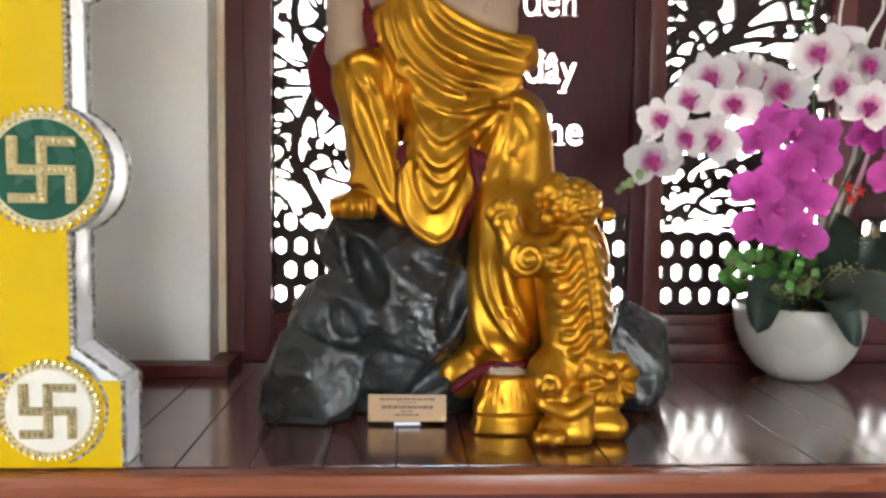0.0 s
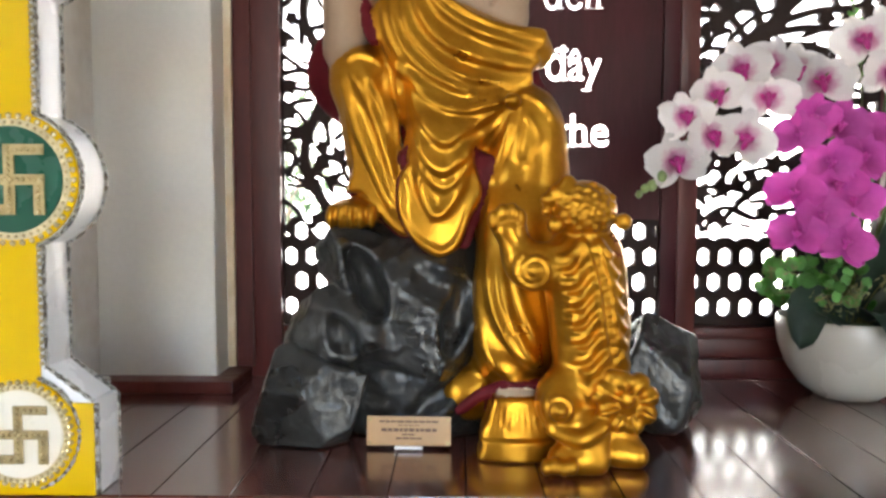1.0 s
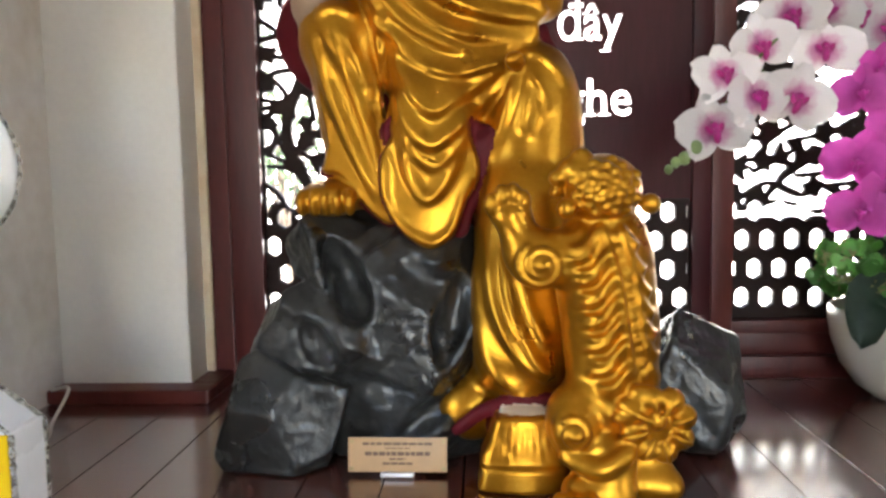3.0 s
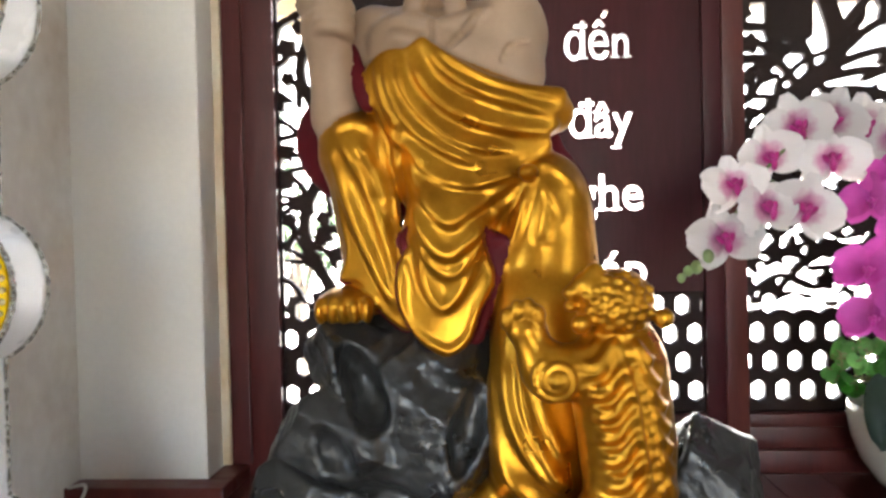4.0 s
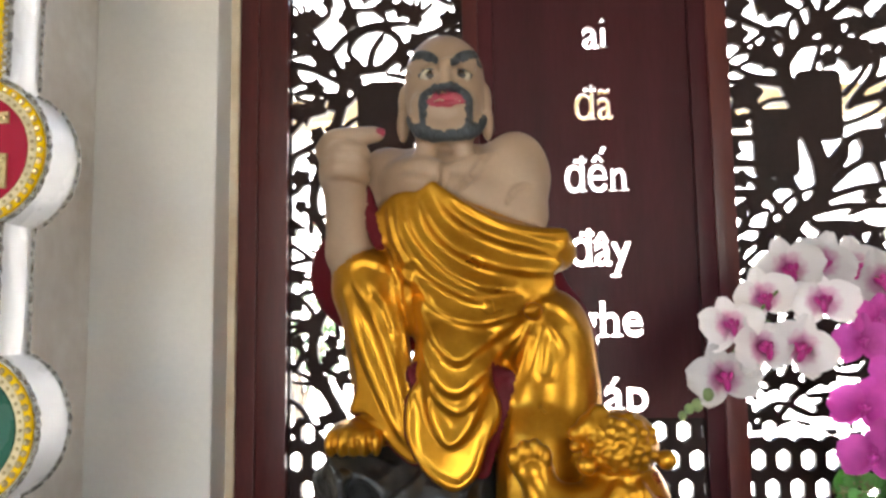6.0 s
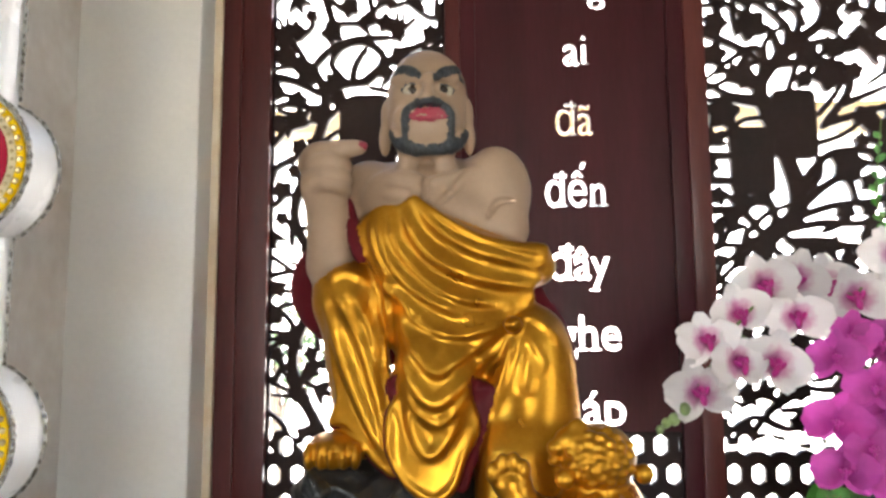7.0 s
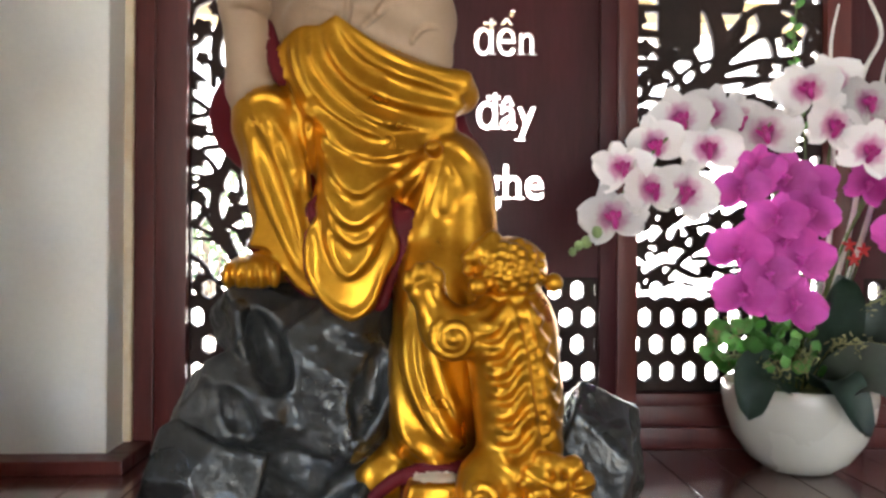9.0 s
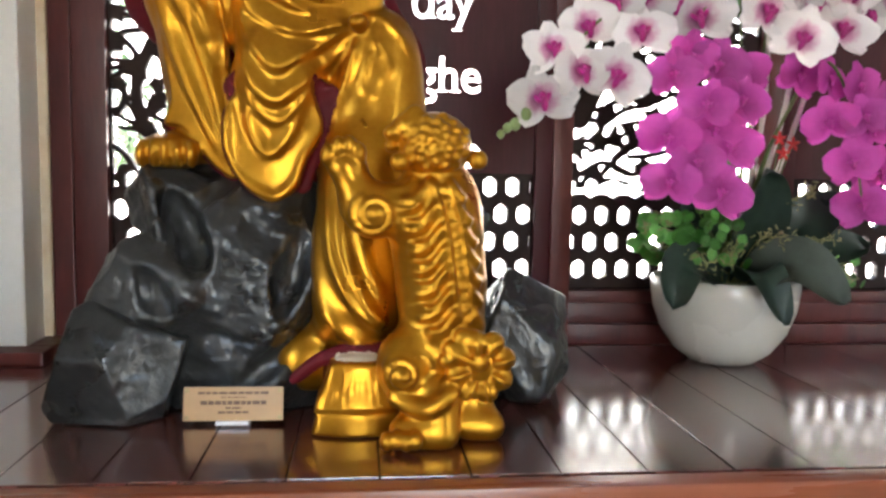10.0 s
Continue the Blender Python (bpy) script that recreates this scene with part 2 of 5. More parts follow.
def lathe(profile, seg=48, bm=None, at=(0, 0, 0)):
    bm = bm or bmesh.new()
    rings = [[bm.verts.new((at[0] + r * math.cos(2 * math.pi * k / seg), at[1] + r * math.sin(2 * math.pi * k / seg), at[2] + z)) for k in range(seg)]
             for r, z in profile]
    for r0, r1 in zip(rings, rings[1:]):
        for k in range(seg):
            bm.faces.new((r0[k], r0[(k + 1) % seg], r1[(k + 1) % seg], r1[k]))
    bm.faces.new(rings[0][::-1])
    bm.faces.new(rings[-1])
    return bm


# ---- carving: solids blended on a fine lattice of cells, then skinned ----
class Carving:
    def __init__(self, lo, hi, h):
        self.begin(lo, hi, h)

    def begin(self, lo, hi, h):
        self.h = h
        self.lo = np.array(lo, float)
        self.n = [int(math.ceil((b - a) / h)) + 1 for a, b in zip(lo, hi)]
        self.axes = [(self.lo[i] + h * np.arange(self.n[i])).astype(np.float32) for i in range(3)]
        self.D = np.full(self.n, 0.5, np.float32)
        self.L = np.zeros(self.n, np.int8)

    def window(self, lo, hi):
        s = []
        for i in range(3):
            a = max(0, int((lo[i] - self.lo[i]) / self.h) - 1)
            b = min(self.n[i], int((hi[i] - self.lo[i]) / self.h) + 3)
            s.append(slice(a, max(a + 1, b)))
        X = self.axes[0][s[0]][:, None, None]
        Y = self.axes[1][s[1]][None, :, None]
        Z = self.axes[2][s[2]][None, None, :]
        return tuple(s), X, Y, Z

    def put(self, s, d, label, k):
        D = self.D[s]
        d = np.broadcast_to(d, D.shape)
        if k < 0:                       # carve away
            k = -k
            hh = np.clip(0.5 - 0.5 * (D + d) / k, 0, 1)
            self.D[s] = D * (1 - hh) - d * hh + k * hh * (1 - hh)
            return
        if label >= 0:
            L = self.L[s]
            L[d < D] = label
        hh = np.clip(0.5 + 0.5 * (D - d) / k, 0, 1)
        self.D[s] = D * (1 - hh) + d * hh - k * hh * (1 - hh)

    def ball(self, c, r, label=0, k=0.012, turn=(0, 0, 0), disp=None):
        c, r = np.array(c, float), np.array(r, float)
        reach = max(r) + abs(k) + 0.02
        s, X, Y, Z = self.window(c - reach, c + reach)
        x, y, z = X - c[0], Y - c[1], Z - c[2]
        if any(turn):
            R = np.array(Euler([radians(a) for a in turn]).to_matrix().inverted())
            x, y, z = (R[i, 0] * x + R[i, 1] * y + R[i, 2] * z for i in range(3))
        q = np.sqrt((x / r[0]) ** 2 + (y / r[1]) ** 2 + (z / r[2]) ** 2)
        q2 = np.sqrt((x / r[0] ** 2) ** 2 + (y / r[1] ** 2) ** 2 + (z / r[2] ** 2) ** 2) + 1e-6
        d = q * (q - 1) / q2
        if disp is not None:
            d = d + disp(X, Y, Z)
        self.put(s, d, label, k)

    def rod(self, a, b, ra, rb, label=0, k=0.012, flat=1.0, disp=None):
        """A tapered rod; flat below 1 squeezes it from front to back."""
        a, b = np.array(a, float), np.array(b, float)
        reach = max(ra, rb) + abs(k) + 0.02
        s, X, Y, Z = self.window(np.minimum(a, b) - reach, np.maximum(a, b) + reach)
        f = 1.0 / flat
        ab = b - a
        x, y, z = X - a[0], Y - a[1], Z - a[2]
        t = np.clip((x * ab[0] + y * ab[1] + z * ab[2]) / max(1e-9, ab @ ab), 0, 1)
        d = np.sqrt((x - t * ab[0]) ** 2 + ((y - t * ab[1]) * f) ** 2 + (z - t * ab[2]) ** 2) - (ra + (rb - ra) * t)
        if disp is not None:
            d = d + disp(X, Y, Z)
        self.put(s, d, label, k)

    def string(self, pts, r0, r1, label=0, k=0.006, n=18, flat=1.0):
        p = curve_pts(pts, n)
        m = len(p) - 1
        for i in range(m):
            self.rod(p[i], p[i + 1], r0 + (r1 - r0) * i / m, r0 + (r1 - r0) * (i + 1) / m, label, k, flat)

    def stone(self, c, r, seed, cuts=16, label=0, k=0.015, soft=0.012, up=None):
        """A faceted lump: half spaces met softly."""
        rng = random.Random(seed)
        c = np.array(c, float)
        reach = max(r) * 1.35 + 0.03
        s, X, Y, Z = self.window(c - reach, c + reach)
        x, y, z = (X - c[0]) / r[0], (Y - c[1]) / r[1], (Z - c[2]) / r[2]
        d = None
        for i in range(cuts):
            zz = 1 - 2 * (i + 0.5) / cuts
            ph = i * 2.39996 + rng.uniform(-0.5, 0.5)
            q = math.sqrt(1 - zz * zz)
            e = (x * (q * math.cos(ph)) + y * (q * math.sin(ph)) + z * zz - rng.uniform(0.78, 1.0)) * min(r)
            if d is None:
                d = e
            else:
                hh = np.clip(0.5 + 0.5 * (e - d) / soft, 0, 1)
                d = d * (1 - hh) + e * hh + soft * hh * (1 - hh)
        self.put(s, d, label, k)

    def slab(self, outline, face, thick, label=0, k=0.006):
        """A plate with a smooth closed outline in the x-z plane; face(x, z) gives the depth of its middle."""
        p = [Vector((x, 0, z)) for x, z in outline]
        n = len(p)
        ring = []
        for i in range(n):
            a, b, c, d = p[i - 1], p[i], p[(i + 1) % n], p[(i + 2) % n]
            for t in (0, 0.25, 0.5, 0.75):
                q = 0.5 * ((2 * b) + (c - a) * t + (2 * a - 5 * b + 4 * c - d) * t * t + (3 * b - a - 3 * c + d) * t ** 3)
                ring.append((q.x, q.z))
        R = np.array(ring)
        m = 0.03
        s, X, Y, Z = self.window((R[:, 0].min() - m, self.lo[1], R[:, 1].min() - m), (R[:, 0].max() + m, self.axes[1][-1], R[:, 1].max() + m))
        x, z = np.broadcast_arrays(X[:, 0, :], Z[:, 0, :])
        dist, inside = np.full(x.shape, 9.0), np.zeros(x.shape, bool)
        for (ax, az), (bx, bz) in zip(ring, ring[1:] + ring[:1]):
            ex, ez = bx - ax, bz - az
            t = np.clip(((x - ax) * ex + (z - az) * ez) / max(1e-12, ex * ex + ez * ez), 0, 1)
            dist = np.minimum(dist, np.hypot(x - ax - t * ex, z - az - t * ez))
            if az != bz:
                inside ^= ((az > z) != (bz > z)) & (x < ax + (z - az) * ex / ez)
        d2 = np.where(inside, -dist, dist)[:, None, :]
        dy = np.abs(Y - face(x, z)[:, None, :]) - thick
        kk = 0.008
        hh = np.clip(0.5 + 0.5 * (d2 - dy) / kk, 0, 1)
        self.put(s, (dy * (1 - hh) + d2 * hh + kk * hh * (1 - hh)).astype(np.float32), label, k)

    def emboss(self, folds, deep):
        """Raises the front by soft folds: (height, width, steepness, points); a steep fold falls off faster on one side."""
        x, z = np.meshgrid(self.axes[0], self.axes[2], indexing="ij")
        H = np.zeros(x.shape)
        for height, width, steep, pts in folds:
            line = curve_pts([(a, 0, b) for a, b in pts], 24)
            best, val = np.full(x.shape, 9.0), np.zeros(x.shape)
            m = len(line) - 1
            for i, (a, b) in enumerate(zip(line, line[1:])):
                ex, ez = b.x - a.x, b.z - a.z
                t = np.clip(((x - a.x) * ex + (z - a.z) * ez) / max(1e-12, ex * ex + ez * ez), 0, 1)
                qx, qz = x - a.x - t * ex, z - a.z - t * ez
                d = np.hypot(qx, qz)
                w = np.where(ex * qz - ez * qx > 0, width, width * steep)
                u = (i + t) / m
                v = height * np.exp(-(d / w) ** 2) * np.clip(np.minimum(u, 1 - u) * 5 + 0.15, 0, 1)
                near = d < best
                best, val = np.where(near, d, best), np.where(near, v, val)
            H += val
        y = self.axes[1]
        fade = np.clip((deep - y) / 0.05, 0, 1)
        j = np.arange(len(y))[None, :, None] + (H[:, None, :] * fade[None, :, None]) / self.h
        j = np.clip(j, 0, len(y) - 1.001)
        j0 = j.astype(np.int32)
        f = (j - j0).astype(np.float32)
        self.L = np.take_along_axis(self.L, np.round(j).astype(np.int32), 1)
        self.D = np.take_along_axis(self.D, j0, 1) * (1 - f) + np.take_along_axis(self.D, j0 + 1, 1) * f

    def skin(self, name, floor=None, smooth=1):
        D, h = self.D, self.h
        if floor is not None:
            D = np.maximum(D, floor - self.axes[2][None, None, :])
        D[0], D[-1], D[:, 0], D[:, -1], D[:, :, 0], D[:, :, -1] = (np.maximum(w, 0.2 * h) for w in (D[0], D[-1], D[:, 0], D[:, -1], D[:, :, 0], D[:, :, -1]))
        S = D < 0
        cnt = np.zeros([k - 1 for k in D.shape], np.int8)
        offs = [(i, j, k) for i in (0, 1) for j in (0, 1) for k in (0, 1)]
        sl = lambda o, A: A[tuple(slice(o[i], A.shape[i] - 1 + o[i]) for i in range(3))]
        for o in offs:
            cnt += sl(o, S)
        act = (cnt > 0) & (cnt < 8)
        idx = np.argwhere(act)
        vid = np.full(act.shape, -1, np.int32)
        vid[act] = np.arange(len(idx))
        val = {o: D[idx[:, 0] + o[0], idx[:, 1] + o[1], idx[:, 2] + o[2]] for o in offs}
        acc, w = np.zeros((len(idx), 3)), np.zeros(len(idx))
        for a in offs:
            for ax in range(3):
                if a[ax] == 0:
                    b = tuple(1 if i == ax else a[i] for i in range(3))
                    va, vb = val[a], val[b]
                    m = (va < 0) != (vb < 0)
                    t = va[m] / (va[m] - vb[m])
                    p = np.tile(np.array(a, float), (len(t), 1))
                    p[:, ax] += t
                    acc[m] += p
                    w[m] += 1
        loc = idx + acc / w[:, None]
        V = self.lo + h * loc
        quads = []
        for ax in range(3):
            u, v = (ax + 1) % 3, (ax + 2) % 3
            lo_, hi_ = [slice(1, -1)] * 3, [slice(1, -1)] * 3
            lo_[ax], hi_[ax] = slice(0, -1), slice(1, None)
            A, B = S[tuple(lo_)], S[tuple(hi_)]
            e = np.argwhere(A != B)
            inside = A[A != B]
            base = e.copy()
            base[:, u] += 1
            base[:, v] += 1
            ids = []
            for du, dv in ((-1, -1), (0, -1), (0, 0), (-1, 0)):
                q = base.copy()
                q[:, u] += du
                q[:, v] += dv
                ids.append(vid[q[:, 0], q[:, 1], q[:, 2]])
            f = np.stack(ids, 1)
            f[~inside] = f[~inside][:, ::-1]
            quads.append(f)
        F = np.concatenate(quads)
        for _ in range(smooth):          # gentle levelling of the steps
            tot, num = np.zeros_like(V), np.zeros(len(V))
            for i in range(4):
                a, b = F[:, i], F[:, (i + 1) % 4]
                for p, q in ((a, b), (b, a)):
                    for c in range(3):
                        tot[:, c] += np.bincount(p, V[q, c], len(V))
                    num += np.bincount(p, minlength=len(V))
            V = V * 0.45 + 0.55 * tot / np.maximum(num, 1)[:, None]
        me = bpy.data.meshes.new(name)
        me.from_pydata(V.tolist(), [], F.tolist())
        g = np.clip(np.round(loc).astype(int), 0, np.array(D.shape) - 1)
        lab = self.L[g[:, 0], g[:, 1], g[:, 2]]
        fl = np.sort(lab[F], axis=1)[:, 2]
        me.polygons.foreach_set("material_index", fl.astype(np.int32))
        me.polygons.foreach_set("use_smooth", np.ones(len(F), bool))
        me.update()
        return me


# ---- structure ----
def struct(name, bm, material, label, category, smooth=False):
    return tagged(part(name, bm, material, None, "", smooth), label, category, kind="structure")


struct("floor", box(-3.2, 4.0, -3.9, 1.31, -0.62, -0.50), M_tile, "pale polished tile floor of the temple hall", "floor")
struct("ceiling", box(-3.4, 4.2, -4.1, 2.4, 2.75, 2.9), M_ceiling, "plain painted ceiling over the hall", "ceiling")
# niche side wall, pillar and the walls that close the hall
struct("wall_west", box(-0.99, -0.79, 1.22, 2.3, -0.5, 2.75), M_stained, "stained cream plaster wall beside the statue platform", "wall")
struct("wall_pillar", box(-0.79, -0.497, 2.005, 2.3, 0.0, 2.75, 0.004), M_plaster, "white plastered pillar beside the wooden screen", "wall")
# assumed walls, never in view; their openings are sized to set the light
bm = box(-3.4, -0.3, -4.1, -3.9, -0.5, 2.75)
box(0.9, 4.2, -4.1, -3.9, -0.5, 2.75, bm=bm)
box(-0.3, 0.9, -4.1, -3.9, 2.1, 2.75, bm=bm)
struct("wall_south", bm, M_plaster, "assumed white plaster wall out of view with an opening for light", "wall")
bm = box(-3.4, -3.2, -3.9, -1.1, -0.5, 2.75)
box(-3.4, -3.2, -0.1, 1.22, -0.5, 2.75, bm=bm)
box(-3.4, -3.2, -1.1, -0.1, 2.1, 2.75, bm=bm)
box(-3.4, -0.99, 1.22, 1.42, -0.5, 2.75, bm=bm)
struct("wall_side_hall", bm, M_plaster, "assumed white plaster side wall out of view with an opening for light", "wall")
bm = box(4.0, 4.2, -3.9, -2.22, -0.5, 2.75)
box(4.0, 4.2, -1.52, 2.3, -0.5, 2.75, bm=bm)
box(4.0, 4.2, -2.22, -1.52, 2.1, 2.75, bm=bm)
struct("wall_east", bm, M_plaster, "assumed white plaster east wall out of view with an opening for light", "wall")
bm = box(-0.505, 1.80, 2.125, 2.3, 2.12, 2.75)
box(1.80, 4.0, 2.0, 2.3, -0.5, 2.75, bm=bm)
struct("wall_north", bm, M_plaster, "white plaster wall above and beside the screens", "wall")

struct("wall_reveal", box(-0.4968, -0.4765, 2.098, 2.1172, 0.0305, 2.75, 0.004), M_reveal, "narrow plaster reveal between pillar and screen", "wall")
# unseen slab, added to stop direct sun entering the south opening
struct("sun_block_slab", box(-1.2, 1.8, -5.8, -4.1, 2.2, 2.35), M_plaster, "plain slab out of view, added to keep the sun out of the hall", "roof")
# wooden ledge round the pillar's foot
bm = box(-0.79, -0.438, 1.935, 2.0045, 0.0, 0.03, 0.004)
box(-0.4965, -0.438, 2.0045, 2.117, 0.0, 0.0298, 0.003, bm=bm)
struct("baseboard", bm, M_wood_red, "dark wooden ledge round the foot of the pillar", "baseboard")

# platform with its front board; planks are laid at the end of the file
platform = tagged(thing("platform", (0, 0, -0.5)), "low platform of glossy dark mahogany planks", "platform", kind="structure")
part("body", box(-0.79, 4.0, 1.32, 2.3, 0.0, 0.474), M_joint, platform, smooth=False)
part("front_panel", box(-0.79, 4.0, 1.305, 1.319, 0.0, 0.462), M_wood, platform, smooth=False)
part("nosing", box(-0.79, 4.0, 1.262, 1.304, 0.463, 0.498, 0.006), M_nosing, platform, "red-brown rounded front board")

# outside: paving, a bright wall and a beam under an eave
struct("ground", box(-60, 60, 2.31, 90, -0.75, -0.6), M_concrete, "sunlit pale courtyard paving", "ground")
yard = tagged(thing("courtyard_building", (0, 9.0, -0.6)), "sunlit white building across the courtyard with ochre eave beam", "building", kind="structure")
part("wall", box(-14, 14, 0.2, 0.5, 0, 6.0), M_outwall, yard, smooth=False)
part("beam", box(-14, 14, -0.25, 0.2, 3.62, 3.86), M_ochre, yard, smooth=False)
part("eave", box(-14, 14, -0.45, 0.3, 3.87, 3.95), M_outwall, yard, smooth=False)


def courtyard_shrub(name, label, at, seed, height, spread, leaves):
    """A small leafy tree: tapered trunk, limbs, and a loose crown of single leaves."""
    rng = random.Random(seed)
    root = tagged(thing(name, at), label, "shrub")
    part("trunk", tube(curve_pts([(0, 0, 0), (0.03, 0, height * 0.35), (-0.02, 0.02, height * 0.7)], 12), [0.030 - 0.0015 * i for i in range(13)]), M_bark, root)
    tips = []
    for i in range(9):
        a, q = i * 2.4, rng.uniform(0.5, 1.0)
        tip = Vector((spread * q * math.cos(a), spread * q * math.sin(a), height * rng.uniform(0.55, 1.0)))
        mid = Vector((tip.x * 0.4, tip.y * 0.4, height * 0.5 + 0.3 * (tip.z - height * 0.5)))
        part("limb", tube(curve_pts([(0.01, 0, height * 0.38), mid, tip], 8), [0.012 - 0.001 * k for k in range(9)], seg=6), M_bark, root)
        tips += [tip, (tip + mid) / 2]
    verts, faces = [], []
    for i in range(leaves):
        c = rng.choice(tips) + Vector((rng.gauss(0, 0.09), rng.gauss(0, 0.09), rng.gauss(0, 0.09)))
        m = Matrix.Translation(c) @ pose(0, 0, 0, rng.uniform(-60, 60), rng.uniform(-60, 60), rng.uniform(0, 360))
        k, L = len(verts), rng.uniform(0.025, 0.045)
        verts += [m @ Vector(v) for v in ((0, 0, -L), (L * 0.42, 0.006, 0), (0, 0, L), (-L * 0.42, 0.006, 0))]
        faces += [(k, k + 1, k + 2), (k, k + 2, k + 3)]
    me = bpy.data.meshes.new("crown")
    me.from_pydata([tuple(v) for v in verts], [], faces)
    mesh_ob("crown", me, M_shrub, root)
    return root


courtyard_shrub("shrub", "dark green leafy shrub standing in the sunlit courtyard", (-0.95, 4.6, -0.6), 4, 1.85, 0.34, 620)

# ---- wooden screens ----
def leaf_frame(parent, x0, x1, sl, sr, mat_stile, d=0.0):
    """Stiles, rails and the moulded bottom board of one screen leaf."""
    part("stile", box(x0, x0 + sl, 2.118 + d, 2.172 - d, 0.0, 2.12, 0.005), mat_stile, parent)
    part("stile", box(x1 - sr, x1, 2.118 + d, 2.172 - d, 0.0, 2.12, 0.005), mat_stile, parent)
    part("bottom_rail", box(x0 + sl, x1 - sr, 2.122, 2.170, 0.0, 0.052, 0.004), M_wood, parent)
    part("kick_board", box(x0 + sl, x1 - sr, 2.136, 2.164, 0.052, 0.104, 0.003), M_wood, parent)
    part("middle_rail", box(x0 + sl, x1 - sr, 2.122, 2.170, 0.104, 0.136, 0.006), M_wood, parent)
    part("top_rail", box(x0 + sl, x1 - sr, 2.122, 2.170, 2.04, 2.12, 0.004), M_wood, parent)


class Tracery(Carving):
    """Open carved work: shapes drawn in the x-z plane, cut through a board."""
    def __init__(self, x0, x1, z0, z1, y0, y1, h):
        self.begin((x0 - h, y0 - h * 1.5, z0 - h), (x1 + h, y1 + h * 1.5, z1 + h), h)
        self.y0, self.y1 = y0, y1
        self.x0, self.x1, self.z0, self.z1 = x0, x1, z0, z1
        self.P = np.full((self.n[0], self.n[2]), 0.2, np.float32)
        self.X, self.Z = self.axes[0][:, None], self.axes[2][None, :]

    def area(self, cx, cz, r):
        i0, i1 = np.searchsorted(self.axes[0], (cx - r, cx + r))
        j0, j1 = np.searchsorted(self.axes[2], (cz - r, cz + r))
        return slice(max(0, i0 - 1), i1 + 1), slice(max(0, j0 - 1), j1 + 1)

    def join(self, s, d, k=0.005):
        P = self.P[s]
        hh = np.clip(0.5 + 0.5 * (P - d) / k, 0, 1)
        self.P[s] = P * (1 - hh) + d * hh - k * hh * (1 - hh)

    def stroke(self, a, b, ra, rb):
        ab = np.array(b) - np.array(a)
        m, r = (np.array(a) + np.array(b)) / 2, np.hypot(*ab) / 2 + max(ra, rb) + 0.02
        s = self.area(m[0], m[1], r)
        x, z = self.X[s[0]] - a[0], self.Z[:, s[1]] - a[1]
        t = np.clip((x * ab[0] + z * ab[1]) / max(1e-9, ab @ ab), 0, 1)
        self.join(s, np.hypot(x - t * ab[0], z - t * ab[1]) - (ra + (rb - ra) * t))

    def petal(self, cx, cz, r1, r2, ang):
        s = self.area(cx, cz, max(r1, r2) + 0.02)
        x, z = self.X[s[0]] - cx, self.Z[:, s[1]] - cz
        c, q = math.cos(ang), math.sin(ang)
        u, v = (x * c + z * q) / r1, (-x * q + z * c) / r2
        v = v * (1 + 0.5 * u)
        e = np.hypot(u, v)
        self.join(s, (e - 1) * min(r1, r2))

    def plate(self, x0, x1, z0, z1, r=0.02):
        cx, cz, hx, hz = (x0 + x1) / 2, (z0 + z1) / 2, (x1 - x0) / 2 - r, (z1 - z0) / 2 - r
        s = self.area(cx, cz, max(hx, hz) + r + 0.03)
        x, z = np.abs(self.X[s[0]] - cx) - hx, np.abs(self.Z[:, s[1]] - cz) - hz
        self.join(s, np.hypot(np.maximum(x, 0), np.maximum(z, 0)) + np.minimum(np.maximum(x, z), 0) - r, 0.002)

    def blossom(self, cx, cz, r, rng):
        a0 = rng.uniform(0, 6)
        for i in range(5):
            a = a0 + i * 1.2566
            self.petal(cx + 0.6 * r * math.cos(a), cz + 0.6 * r * math.sin(a), r * 0.5, r * 0.46, a)
        self.petal(cx, cz, r * 0.45, r * 0.45, 0)

    def hexes(self, z_rows, pitch, x_first, solid_top):
        """A solid strip with rows of upright six-sided holes, each second row shifted by half."""
        base = np.where(self.Z < solid_top, -0.02, 0.2) + 0 * self.X
        self.P = np.minimum(self.P, base).astype(np.float32)
        for i, z in enumerate(z_rows):
            x = x_first + (pitch / 2 if i % 2 else 0) - pitch
            while x < self.x1 + pitch:
                s = self.area(x, z, 0.045)
                dx, dz = np.abs(self.X[s[0]] - x), np.abs(self.Z[:, s[1]] - z)
                d = np.maximum(dx - 0.0150, dx * 0.53 + dz * 0.85 - 0.0198)
                self.P[s] = np.maximum(self.P[s], -d)
                x += pitch

    def board(self, name):
        rim = np.maximum(np.maximum(self.x0 + 0.006 - self.X, self.X - self.x1 + 0.006), np.maximum(self.z0 + 0.006 - self.Z, self.Z - self.z1 + 0.006))
        P = self.P
        P = np.minimum(P, -rim)
        P = np.maximum(P, np.maximum(np.maximum(self.x0 - self.X, self.X - self.x1), np.maximum(self.z0 - self.Z, self.Z - self.z1)))
        yc, hy = (self.y0 + self.y1) / 2, (self.y1 - self.y0) / 2
        q = np.abs(self.axes[1] - yc) - hy
        k = 0.006
        A, B = P[:, None, :], q[None, :, None].astype(np.float32)
        hh = np.clip(0.5 + 0.5 * (B - A) / k, 0, 1)
        self.D = (A * (1 - hh) + B * hh + k * hh * (1 - hh)).astype(np.float32)
        return self.skin(name)


HEX_ROWS = (0.186, 0.252, 0.318, 0.384)


